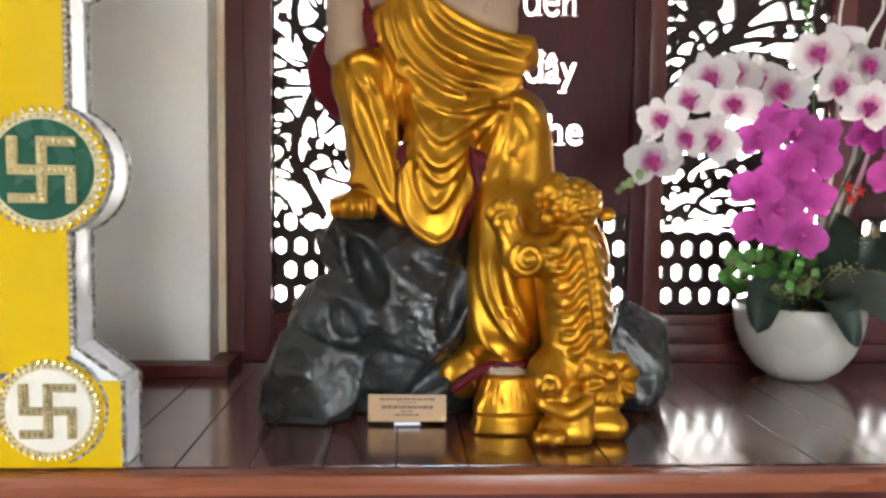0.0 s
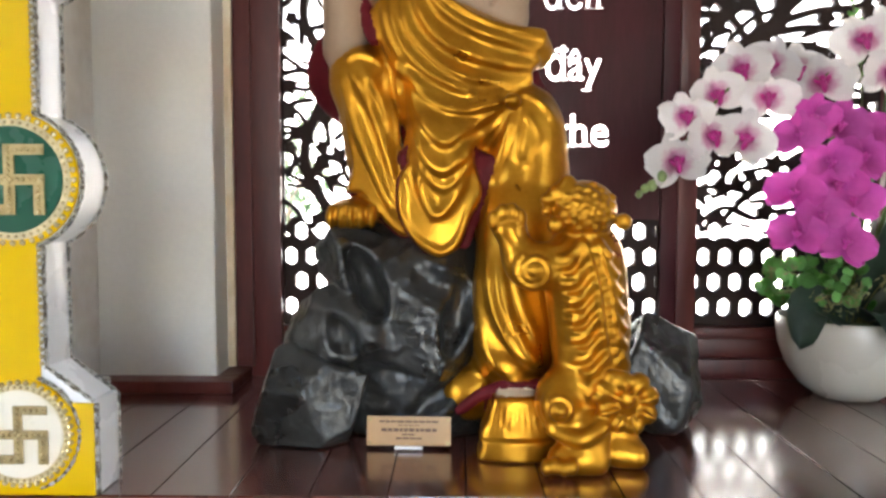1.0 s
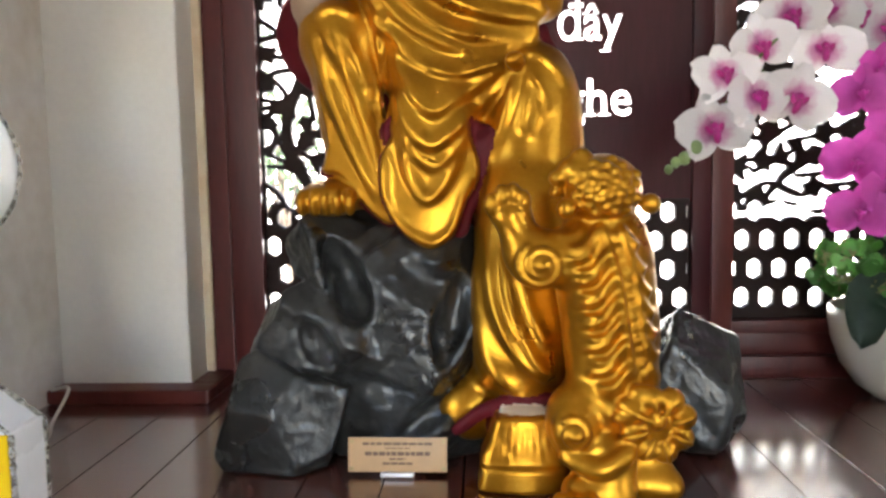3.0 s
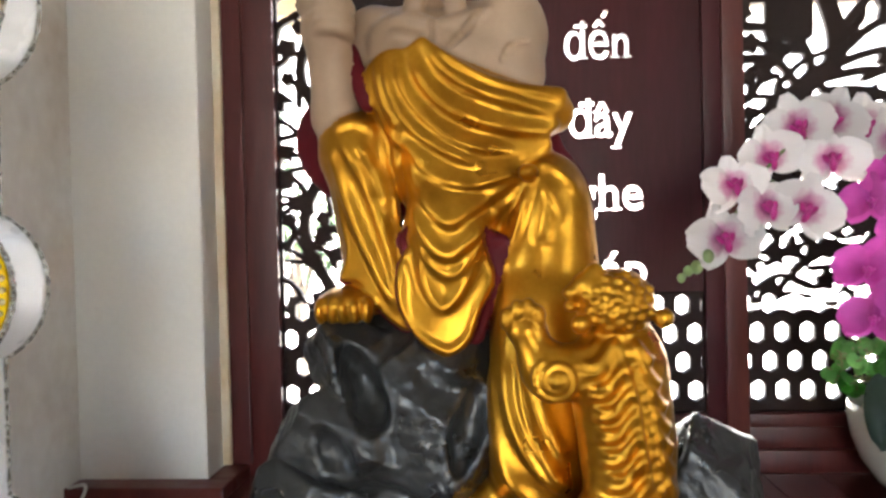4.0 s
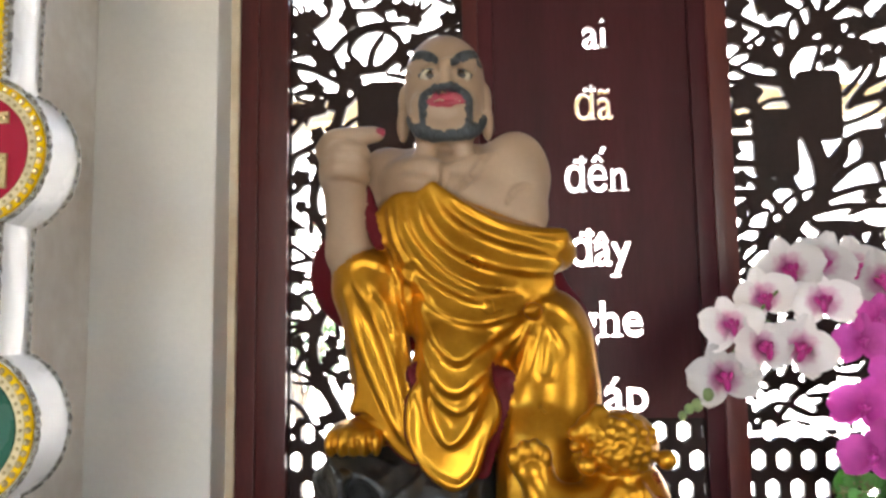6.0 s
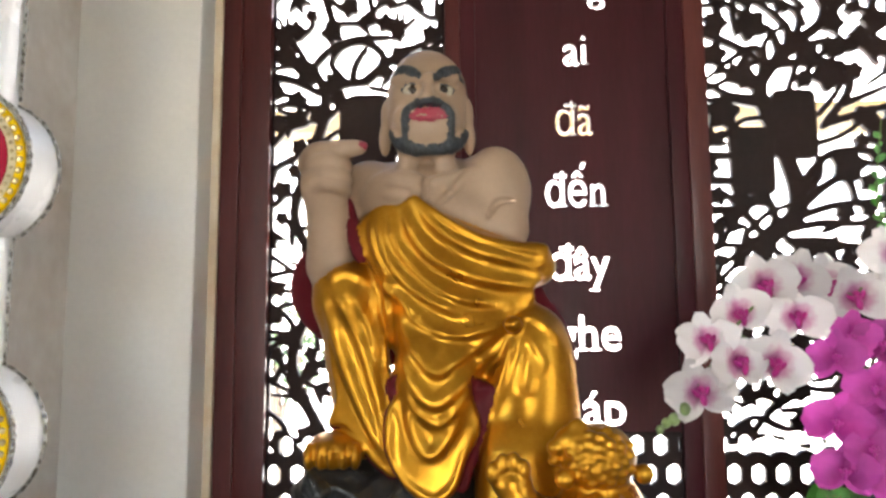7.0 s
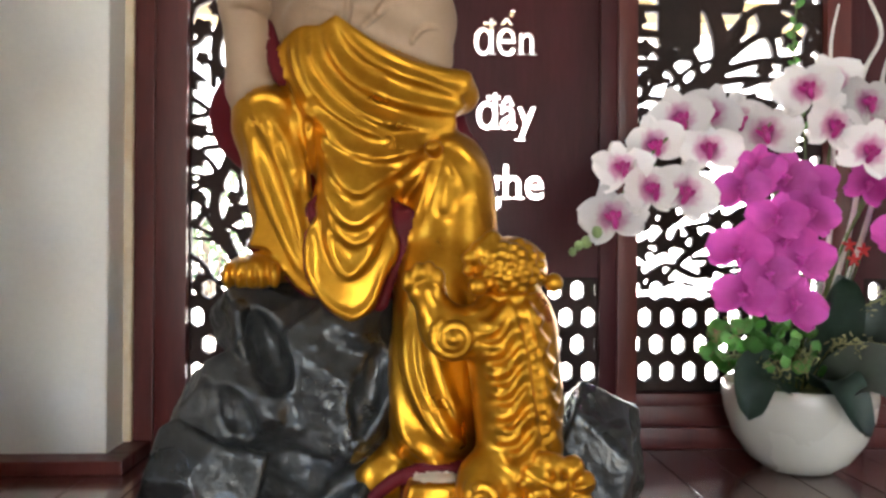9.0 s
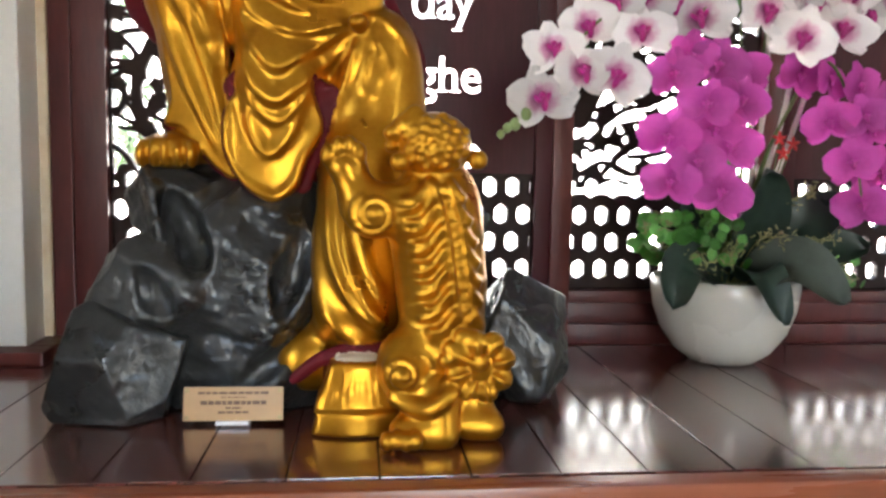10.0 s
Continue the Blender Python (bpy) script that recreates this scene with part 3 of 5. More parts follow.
def lattice_leaf(x0, x1, sl, sr, seed, hex_x, draw, label):
    leaf = tagged(thing("carved_screen", (x0, 2.145, 0)), label, "screen", "screens along the wall", kind="structure")
    tr = Tracery(x0 + sl, x1 - sr, 0.136, 2.04, 2.134, 2.160, 0.0032)
    rng = random.Random(seed)
    draw(tr, rng)
    tr.hexes(HEX_ROWS, 0.0555, hex_x, 0.372)
    me = tr.board("tracery")
    holder = mesh_ob("tracery", me, M_carved, leaf, "pierced carving of boughs, blossoms and leaves over hexagonal holes")
    holder.matrix_parent_inverse = Matrix.Translation((-x0, -2.145, 0))
    base = leaf.location.copy()
    leaf.location = (0, 0, 0)
    return leaf, base


def settle(leaf, at):
    """Moves the thing's origin to its foot without moving its parts."""
    inv = Matrix.Translation(-Vector(at))
    leaf.location = at
    for c in leaf.children:
        c.matrix_parent_inverse = inv


def sweep(tr, pts, w0, w1, n=20):
    """A smooth tapered branch through a few points."""
    p = curve_pts([(x, 0, z) for x, z in pts], n)
    m = len(p) - 1
    for i in range(m):
        tr.stroke((p[i].x, p[i].z), (p[i + 1].x, p[i + 1].z), w0 + (w1 - w0) * i / m, w0 + (w1 - w0) * (i + 1) / m)


def spray_twigs(tr, x, z, ang, n, length, rng):
    """Fine twigs that fan out and curl, with a blossom where they meet."""
    for i in range(n):
        a = ang + (i - (n - 1) / 2) * 0.42
        c = rng.uniform(-0.5, 0.5)
        sweep(tr, [(x, z), (x + 0.5 * length * math.cos(a), z + 0.5 * length * math.sin(a)), (x + length * math.cos(a + c * 0.4), z + length * math.sin(a + c * 0.4))], 0.0055, 0.0030, 8)
    tr.blossom(x, z, rng.uniform(0.018, 0.026), rng)


def fill_gaps(tr, rng, cover, z0, z1, arc):
    """Blossoms, leaves and curved twigs in the widest gaps, until the carving is dense enough."""
    for _ in range(400):
        q = (tr.Z[0] >= z0) & (tr.Z[0] <= z1)
        if float((tr.P[:, q] < 0).mean()) > cover:
            break
        best, where = -1, None
        for _ in range(30):
            x, z = rng.uniform(tr.x0, tr.x1), rng.uniform(z0, z1)
            v = tr.P[int((x - tr.lo[0]) / tr.h), int((z - tr.lo[2]) / tr.h)]
            if v > best:
                best, where = v, (x, z)
        x, z = where
        u = rng.random()
        a = rng.uniform(*arc)
        if u < 0.35:
            tr.blossom(x, z, rng.uniform(0.016, 0.026), rng)
            sweep(tr, [(x, z), (x - 0.03 * math.cos(a + 0.5), z - 0.03 * math.sin(a + 0.5)), (x - 0.07 * math.cos(a), z - 0.07 * math.sin(a))], 0.005, 0.006, 8)
        elif u < 0.7:
            b = rng.uniform(-0.5, 0.5)
            sweep(tr, [(x - 0.07 * math.cos(a - b), z - 0.07 * math.sin(a - b)), (x, z), (x + 0.07 * math.cos(a + b), z + 0.07 * math.sin(a + b))], 0.0062, 0.0045, 10)
        else:
            for k in (-1, 0, 1):
                la = a + k * 0.9
                tr.petal(x + 0.018 * math.cos(la), z + 0.018 * math.sin(la), 0.022, 0.009, la)
            sweep(tr, [(x, z), (x - 0.06 * math.cos(a), z - 0.06 * math.sin(a))], 0.0045, 0.0055, 4)


def draw_plum(tr, rng):
    """Plum boughs that bend round wide openings, full of scalloped blossoms and fine twigs."""
    def at(u, v):
        return -0.358 + (u - 45) * 0.00082, 1.311 - (v - 150) * 0.00076
    for w0, w1, pts in ((0.013, 0.009, ((170, 420), (200, 330), (205, 230), (165, 150), (90, 100))),
                        (0.010, 0.007, ((205, 230), (260, 200), (340, 185), (385, 110), (330, 55), (260, 70), (225, 130), (265, 185))),
                        (0.008, 0.006, ((160, 150), (220, 80), (300, 45), (400, 40))), (0.007, 0.005, ((60, 30), (110, 60), (150, 130))),
                        (0.009, 0.006, ((50, 170), (110, 185), (190, 230))), (0.007, 0.005, ((190, 300), (120, 260), (60, 270))),
                        (0.007, 0.005, ((290, 180), (300, 130), (330, 80))), (0.010, 0.006, ((330, 190), (420, 110), (520, 60), (580, 20))),
                        (0.007, 0.005, ((150, 330), (90, 350), (50, 400)))):
        sweep(tr, [at(*p) for p in pts], w0, w1, 28)
    for u, v, r in ((150, 160, 0.030), (225, 20, 0.028), (440, 110, 0.030), (235, 190, 0.026), (195, 300, 0.032), (80, 95, 0.026), (120, 250, 0.024), (60, 330, 0.022), (530, 30, 0.022), (110, 10, 0.024), (470, 160, 0.03)):
        tr.blossom(*at(u, v), r, rng)
    for u, v, a in ((430, 30, 1.4), (120, 130, 2.6), (130, 310, 3.4), (80, 40, 2.0), (520, 100, 0.2)):
        spray_twigs(tr, *at(u, v), a, 4, 0.06, rng)
    x, z = at(315, 295)
    tr.plate(x - 0.052, x + 0.090, z - 0.175, z + 0.045, 0.045)
    sweep(tr, [(-0.22, 0.40), (-0.30, 0.58), (-0.24, 0.78), (-0.30, 0.95), (-0.23, 1.10)], 0.013, 0.010, 28)
    sweep(tr, [(-0.02, 0.40), (-0.08, 0.60), (0.00, 0.85), (-0.06, 1.05)], 0.011, 0.008, 28)
    sweep(tr, [(-0.20, 1.40), (-0.24, 1.60), (-0.16, 1.80), (-0.20, 2.04)], 0.010, 0.008, 28)
    for z in (0.50, 0.64, 0.80, 0.94, 1.62, 1.80, 1.95):
        spray_twigs(tr, rng.uniform(-0.32, -0.22), z, rng.uniform(1.5, 3.4), 3, 0.07, rng)
        spray_twigs(tr, rng.uniform(-0.08, 0.02), z + 0.05, rng.uniform(-0.3, 1.6), 3, 0.07, rng)
    fill_gaps(tr, rng, 0.55, 0.39, 2.03, (0.0, 6.28))


def draw_tree(tr, rng):
    """One leaning trunk with long sweeping boughs, dark blossom clumps, and two plain plaques hung in it."""
    def at(u, v):
        return 0.716 + (u - 140) * 0.000706, 1.149 - (v - 395) * 0.000706
    sweep(tr, [(0.735, 0.55), (0.80, 0.70), at(330, 800), at(425, 720), at(440, 620), at(400, 480), at(345, 330), at(335, 250), at(385, 175), at(440, 115), at(545, 40), at(640, -60)], 0.024, 0.011, 66)
    for w0, w1, pts in ((0.010, 0.004, ((385, 185), (450, 130), (560, 95), (680, 110), (745, 180))), (0.009, 0.004, ((400, 175), (500, 172), (610, 195))),
                        (0.010, 0.004, ((340, 260), (350, 150), (310, 115), (230, 160), (150, 225))), (0.009, 0.004, ((325, 300), (230, 285), (150, 240))),
                        (0.008, 0.004, ((320, 315), (220, 300), (145, 300))), (0.009, 0.004, ((440, 120), (440, 50), (395, -10), (330, -60))),
                        (0.008, 0.004, ((410, 140), (385, 60), (330, 20)))):
        sweep(tr, [at(*p) for p in pts], w0, w1, 24)
    for w0, w1, pts in ((0.009, 0.004, ((150, 55), (270, 115), (335, 165))), (0.007, 0.004, ((440, 110), (480, 40), (485, -40))), (0.009, 0.005, ((545, 400), (640, 270), (635, 185))),
                        (0.008, 0.004, ((600, 330), (700, 290), (800, 250))), (0.009, 0.006, ((560, 390), (700, 350), (800, 325))), (0.009, 0.005, ((450, 610), (560, 500), (700, 490), (800, 480))),
                        (0.008, 0.004, ((450, 640), (515, 580), (520, 510))), (0.010, 0.005, ((440, 690), (545, 605), (610, 590), (640, 680)))):
        sweep(tr, [at(*p) for p in pts], w0, w1, 24)
    for w0, w1, pts in ((0.009, 0.005, ((430, 720), (560, 680), (720, 660), (800, 600))), (0.009, 0.006, ((400, 760), (520, 740), (660, 740), (800, 690))), (0.008, 0.006, ((140, 500), (230, 500))),
                        (0.008, 0.006, ((140, 585), (230, 590))), (0.009, 0.006, ((140, 690), (250, 700), (330, 800))), (0.008, 0.005, ((330, 640), (360, 720), (340, 800))),
                        (0.008, 0.005, ((400, 800), (520, 800), (640, 820), (800, 760))), (0.007, 0.004, ((700, 500), (760, 560), (790, 640)))):
        sweep(tr, [at(*p) for p in pts], w0, w1, 24)
    for u, v, r in ((180, 135, 0.030), (310, 30, 0.040), (575, 215, 0.042), (690, 80, 0.028), (745, 120, 0.030), (200, 350, 0.040), (690, 370, 0.030), (735, 430, 0.034), (620, 540, 0.040), (660, 205, 0.022),
                    (290, 232, 0.024), (485, 232, 0.022), (190, 20, 0.03), (600, 30, 0.026), (740, 20, 0.03), (170, 640, 0.022), (690, 600, 0.024), (760, 690, 0.022)):
        tr.blossom(*at(u, v), r, rng)
    tr.plate(0.770, 0.877, 0.976, 1.145)
    tr.plate(0.876, 0.984, 1.064, 1.238)
    fill_gaps(tr, rng, 0.62, 0.39, 0.52, (-0.5, 0.9))
    fill_gaps(tr, rng, 0.66, 0.52, 0.86, (-0.5, 0.9))
    fill_gaps(tr, rng, 0.70, 0.86, 1.43, (0.2, 1.4))
    fill_gaps(tr, rng, 0.64, 1.43, 2.03, (0.2, 2.9))


def make_lattice(x0, x1, sl, sr, seed, hex_x, draw, label):
    leaf, base = lattice_leaf(x0, x1, sl, sr, seed, hex_x, draw, label)
    leaf_frame(leaf, x0, x1, sl, sr, M_wood)
    settle(leaf, base)
    return leaf


leaf_a = make_lattice(-0.4975, 0.114, 0.1395, 0.038, 3, -0.338, draw_plum, "dark wooden screen leaf pierced with plum boughs and hexagons")
jamb = struct("trim", box(-0.4760, -0.430, 2.106, 2.1175, 0.0305, 2.12, 0.003), M_wood, "dark wooden jamb strip beside the pillar", "trim")
leaf_c = make_lattice(0.666, 1.244, 0.050, 0.062, 8, 0.742, draw_tree, "dark wooden screen leaf pierced with a leafy tree and two plaques")
for o in leaf_c.children:
    if o.name.startswith("stile"):
        o.data.materials[0] = M_wood_red


def text_mesh(body, x, z, size, align, wide):
    """Solid letters standing in the x-z plane."""
    cu = bpy.data.curves.new("letters", "FONT")
    cu.body, cu.size, cu.align_x = body, size, align
    cu.extrude, cu.offset, cu.resolution_u = 0.03, 0.0013, 3
    tmp = new("letters", cu)
    dg = bpy.context.evaluated_depsgraph_get()
    me = bpy.data.meshes.new_from_object(tmp.evaluated_get(dg))
    # slab serifs at the flat ends of the stems
    bm = bmesh.new()
    bm.from_mesh(me)
    flats = []
    for e in bm.edges:
        a, b = e.verts[0].co, e.verts[1].co
        w = abs(a.x - b.x)
        if a.z > 0.02 and b.z > 0.02 and abs(a.y - b.y) < 1e-5 and 0.07 * size < w < 0.26 * size:
            y = a.y / size
            if abs(y) < 0.045 or y < -0.17 or (0.49 < y < 0.575):
                flats.append((min(a.x, b.x), max(a.x, b.x), a.y, y))
    for x0, x1, ya, y in flats:
        g, t = 0.065 * size, 0.042 * size
        low = y < 0.1
        box(x0 - g, x1 + (g if low else 0.0), ya if low else ya - t, ya + t if low else ya, -0.031, 0.031, bm=bm)
    bm.to_mesh(me)
    bm.free()
    bpy.data.objects.remove(tmp)
    bpy.data.curves.remove(cu)
    me.transform(pose(x, 2.145, z, 90, 0, 0) @ Matrix.Diagonal((wide, 1, 1, 1)))
    return me


def text_leaf(x0, x1, words, label):
    leaf = tagged(thing("panel_screen", (0, 0, 0)), label, "screen", "screens along the wall", kind="structure")
    xa, xb = x0 + 0.041, x1 - 0.045
    board = part("panel", box(xa, xb, 2.136, 2.158, 0.408, 2.04), M_panel, leaf, "dark panel with letters cut through it" if words else "dark plain panel", smooth=False)
    if words:
        joined = bmesh.new()
        for body, x, z, align, wide in words:
            me = text_mesh(body, x, z, 0.119, align, wide)
            joined.from_mesh(me)
            bpy.data.meshes.remove(me)
        cut_me = bpy.data.meshes.new("cut")
        bmesh.ops.remove_doubles(joined, verts=joined.verts, dist=1e-5)
        joined.to_mesh(cut_me)
        joined.free()
        cutter = new("cut", cut_me)
        md = board.modifiers.new("cut", "BOOLEAN")
        md.operation, md.object, md.solver = "DIFFERENCE", cutter, "EXACT"
        md.use_self = True
        dg = bpy.context.evaluated_depsgraph_get()
        done = bpy.data.meshes.new_from_object(board.evaluated_get(dg))
        board.modifiers.clear()
        board.data = done
        bpy.data.objects.remove(cutter)
    tr = Tracery(xa, xb, 0.136, 0.416, 2.132, 2.162, 0.0036)
    tr.hexes(HEX_ROWS, 0.0555, xb - 0.022 - 0.0555 * 8, 0.445)
    mesh_ob("hexagon_strip", tr.board("hexagon_strip"), M_carved, leaf)
    leaf_frame(leaf, x0, x1, 0.041, 0.045, M_panel, 0.006)
    settle(leaf, (x0, 2.145, 0))
    return leaf


text_leaf(0.111, 0.669, [("ng", 0.480, 1.482, "RIGHT", 0.85), ("ai", 0.402, 1.311, "CENTER", 0.82), ("\u0111\u00e3", 0.392, 1.131, "CENTER", 0.79), ("\u0111\u1ebfn", 0.393, 0.954, "CENTER", 0.77),
                         ("\u0111\u00e2y", 0.396, 0.775, "CENTER", 0.84), ("nghe", 0.494, 0.606, "RIGHT", 0.92), ("ph\u00e1p", 0.500, 0.430, "RIGHT", 0.97)],
          "dark wooden screen leaf with bright words cut through it")
text_leaf(1.241, 1.800, [], "dark wooden screen leaf with a plain panel over hexagonal holes")


# ---- the seated statue, carved as one solid ----
GOLD, SKIN, LINING, INK, LIP, EYE_WHITE, PUPIL, CREAM = range(8)
S = Carving((-0.262, 1.44, -0.012), (0.345, 1.90, 1.225), 0.0031)


def front(x, z, deep=1.70):
    """How far back the carved surface lies at (x, z), seen from the front."""
    i, k = int(round((x - S.lo[0]) / S.h)), int(round((z - S.lo[2]) / S.h))
    if not (0 <= i < S.n[0] and 0 <= k < S.n[2]):
        return deep
    hit = np.nonzero(S.D[i, :, k] < 0)[0]
    return float(S.axes[1][hit[0]]) if len(hit) else deep


def ridge(r, *pts, label=GOLD, sink=0.55, k=0.013):
    """A raised fold that follows the surface."""
    line = curve_pts([(x, 0, z) for x, z in pts], 20)
    ys = [front(p.x, p.z) for p in line]
    ys = [sorted(ys[max(0, i - 2):i + 3])[len(ys[max(0, i - 2):i + 3]) // 2] for i in range(len(ys))]
    m = len(line) - 1
    p3 = [(p.x, y + r * sink, p.z) for p, y in zip(line, ys)]
    rad = [r * (0.35 + 0.65 * math.sin(math.pi * (0.08 + 0.84 * i / m))) for i in range(m + 1)]
    for i in range(m):
        S.rod(p3[i], p3[i + 1], rad[i], rad[i + 1], label, k)


# cloak behind, in maroon
S.ball((0.025, 1.775, 0.735), (0.245, 0.060, 0.155), LINING, 0.02)
S.ball((0.20, 1.78, 0.58), (0.135, 0.07, 0.16), LINING, 0.03)
S.ball((0.075, 1.72, 0.47), (0.15, 0.07, 0.10), LINING, 0.02)
# trunk, neck, shoulders
S.ball((0.065, 1.765, 0.86), (0.150, 0.085, 0.125), SKIN, 0.02)
S.ball((0.005, 1.705, 0.90), (0.075, 0.035, 0.055), SKIN, 0.03)
S.ball((0.115, 1.705, 0.895), (0.080, 0.035, 0.055), SKIN, 0.03)
S.rod((-0.050, 1.770, 0.925), (0.165, 1.765, 0.925), 0.050, 0.056, SKIN, 0.02)
S.rod((-0.01, 1.79, 0.955), (0.115, 1.79, 0.955), 0.030, 0.030, SKIN, 0.02)
S.rod((0.052, 1.760, 0.93), (0.052, 1.755, 1.03), 0.046, 0.046, SKIN, 0.012)
S.string([(0.012, 1.69, 0.945), (0.022, 1.70, 0.985), (0.03, 1.71, 1.01)], 0.012, 0.010, SKIN, 0.012)
S.string([(0.092, 1.69, 0.945), (0.084, 1.70, 0.985), (0.076, 1.71, 1.01)], 0.012, 0.010, SKIN, 0.012)
# arm folded across the body
S.ball((0.184, 1.745, 0.920), (0.066, 0.070, 0.082), SKIN, 0.02)
S.ball((-0.062, 1.765, 0.925), (0.050, 0.055, 0.055), SKIN, 0.02)
S.rod((0.188, 1.735, 0.90), (0.196, 1.715, 0.835), 0.058, 0.047, SKIN, 0.02)
S.rod((0.188, 1.71, 0.840), (0.055, 1.680, 0.885), 0.046, 0.034, SKIN, 0.02)
# raised arm with a pointing finger
S.rod((-0.075, 1.775, 0.925), (-0.125, 1.715, 0.775), 0.050, 0.044, SKIN, 0.02)
S.rod((-0.126, 1.690, 0.765), (-0.130, 1.652, 0.895), 0.040, 0.037, SKIN, 0.03)
S.ball((-0.128, 1.645, 0.922), (0.044, 0.038, 0.050), SKIN, 0.025)
for z, r in ((0.944, 0.0135), (0.922, 0.0130), (0.901, 0.0120)):
    S.string([(-0.156, 1.635, z), (-0.128, 1.604, z + 0.004), (-0.098, 1.610, z + 0.001), (-0.090, 1.640, z - 0.004)], r, r * 0.9, SKIN, 0.005)
S.string([(-0.162, 1.645, 0.950), (-0.140, 1.622, 0.966), (-0.100, 1.616, 0.970), (-0.060, 1.616, 0.973)], 0.0175, 0.0105, SKIN, 0.009)
S.ball((-0.056, 1.611, 0.975), (0.010, 0.007, 0.008), LIP, 0.002)
# head
S.ball((0.052, 1.748, 1.112), (0.077, 0.088, 0.084), SKIN, 0.02)
S.ball((0.053, 1.730, 1.060), (0.075, 0.080, 0.066), SKIN, 0.025)
S.ball((0.055, 1.702, 1.014), (0.069, 0.053, 0.036), SKIN, 0.025)
for sx in (-1, 1):
    S.ball((0.052 + sx * 0.079, 1.745, 1.066), (0.012, 0.024, 0.034), SKIN, 0.008)
    S.ball((0.052 + sx * 0.082, 1.738, 1.020), (0.012, 0.015, 0.034), SKIN, 0.006)
    S.ball((0.052 + sx * 0.034, 1.664, 1.040), (0.024, 0.020, 0.020), SKIN, 0.02)
    S.rod((0.052 + sx * 0.015, 1.657, 1.112), (0.052 + sx * 0.055, 1.680, 1.118), 0.012, 0.010, SKIN, 0.012)
S.rod((0.058, 1.652, 1.108), (0.0585, 1.632, 1.072), 0.0085, 0.0120, SKIN, 0.012)
for sx in (-1, 1):
    S.ball((0.0585 + sx * 0.013, 1.642, 1.070), (0.009, 0.010, 0.008), SKIN, 0.006)
# gilt robe: lap, swags, legs
S.ball((0.085, 1.725, 0.735), (0.165, 0.090, 0.115), GOLD, 0.012)
S.rod((-0.035, 1.700, 0.825), (0.040, 1.672, 0.830), 0.042, 0.044, GOLD, 0.015)
S.rod((0.035, 1.672, 0.828), (0.160, 1.662, 0.768), 0.046, 0.050, GOLD, 0.02)
S.ball((0.09, 1.70, 0.775), (0.150, 0.072, 0.060), GOLD, 0.02, (0, 14, 0))
S.rod((0.120, 1.664, 0.765), (0.256, 1.685, 0.762), 0.052, 0.034, GOLD, 0.02)
S.rod((-0.052, 1.700, 0.845), (-0.045, 1.690, 0.720), 0.020, 0.030, GOLD, 0.012)
S.ball((0.095, 1.675, 0.665), (0.115, 0.065, 0.115), GOLD, 0.02)
S.ball((0.070, 1.645, 0.540), (0.078, 0.040, 0.125), GOLD, 0.02)
S.rod((0.02, 1.78, 0.70), (-0.088, 1.690, 0.708), 0.080, 0.064, GOLD, 0.02)
S.ball((-0.100, 1.690, 0.708), (0.054, 0.056, 0.062), GOLD, 0.02)
S.rod((-0.092, 1.695, 0.690), (-0.062, 1.690, 0.470), 0.056, 0.050, GOLD, 0.02)
S.rod((-0.060, 1.690, 0.60), (-0.012, 1.672, 0.435), 0.042, 0.030, GOLD, 0.02)
S.ball((-0.108, 1.660, 0.440), (0.053, 0.070, 0.032), GOLD, 0.012)
for i in range(5):
    S.ball((-0.145 + 0.0195 * i, 1.612 + 0.001 * i, 0.434), (0.0105, 0.020, 0.023), GOLD, 0.008)
S.rod((0.13, 1.78, 0.665), (0.236, 1.680, 0.630), 0.085, 0.066, GOLD, 0.02)
S.ball((0.240, 1.676, 0.605), (0.070, 0.058, 0.070), GOLD, 0.02)
S.ball((0.238, 1.672, 0.500), (0.085, 0.058, 0.150), GOLD, 0.03)
S.rod((0.236, 1.680, 0.56), (0.226, 1.655, 0.38), 0.070, 0.080, GOLD, 0.03)
S.rod((0.222, 1.650, 0.42), (0.226, 1.615, 0.225), 0.082, 0.098, GOLD, 0.02)
S.rod((0.200, 1.615, 0.30), (0.212, 1.590, 0.180), 0.064, 0.078, GOLD, 0.02)
S.rod((0.175, 1.620, 0.135), (0.270, 1.590, 0.150), 0.050, 0.040, GOLD, 0.02)
S.ball((0.130, 1.615, 0.090), (0.060, 0.050, 0.055), GOLD, 0.02)
S.string([(0.105, 1.555, 0.070), (0.150, 1.535, 0.108), (0.200, 1.530, 0.124), (0.265, 1.530, 0.126)], 0.009, 0.010, LINING, 0.008)
S.ball((0.215, 1.56, 0.075), (0.062, 0.050, 0.048), LINING, 0.01)
# maroon lining that shows in the gaps, then the gilt plates with their clear hems
S.slab([(0.095, 0.548), (0.168, 0.552), (0.160, 0.500), (0.150, 0.455), (0.136, 0.415), (0.118, 0.372), (0.06, 0.40)], lambda x, z: 1.632 + 0 * x, 0.012, LINING, 0.004)
S.slab([(-0.012, 0.560), (0.024, 0.562), (0.024, 0.520), (-0.004, 0.520)], lambda x, z: 1.632 + 0 * x, 0.010, LINING, 0.004)
S.string([(-0.098, 1.690, 0.885), (-0.080, 1.668, 0.830), (-0.066, 1.660, 0.785)], 0.013, 0.014, LINING, 0.004)
LEG = [(-0.110, 0.700), (-0.122, 0.650), (-0.116, 0.590), (-0.106, 0.530), (-0.117, 0.486), (-0.088, 0.481), (-0.063, 0.459), (-0.043, 0.425), (-0.004, 0.396), (0.012, 0.420), (0.012, 0.520), (-0.010, 0.560), (-0.020, 0.640), (-0.050, 0.710)]
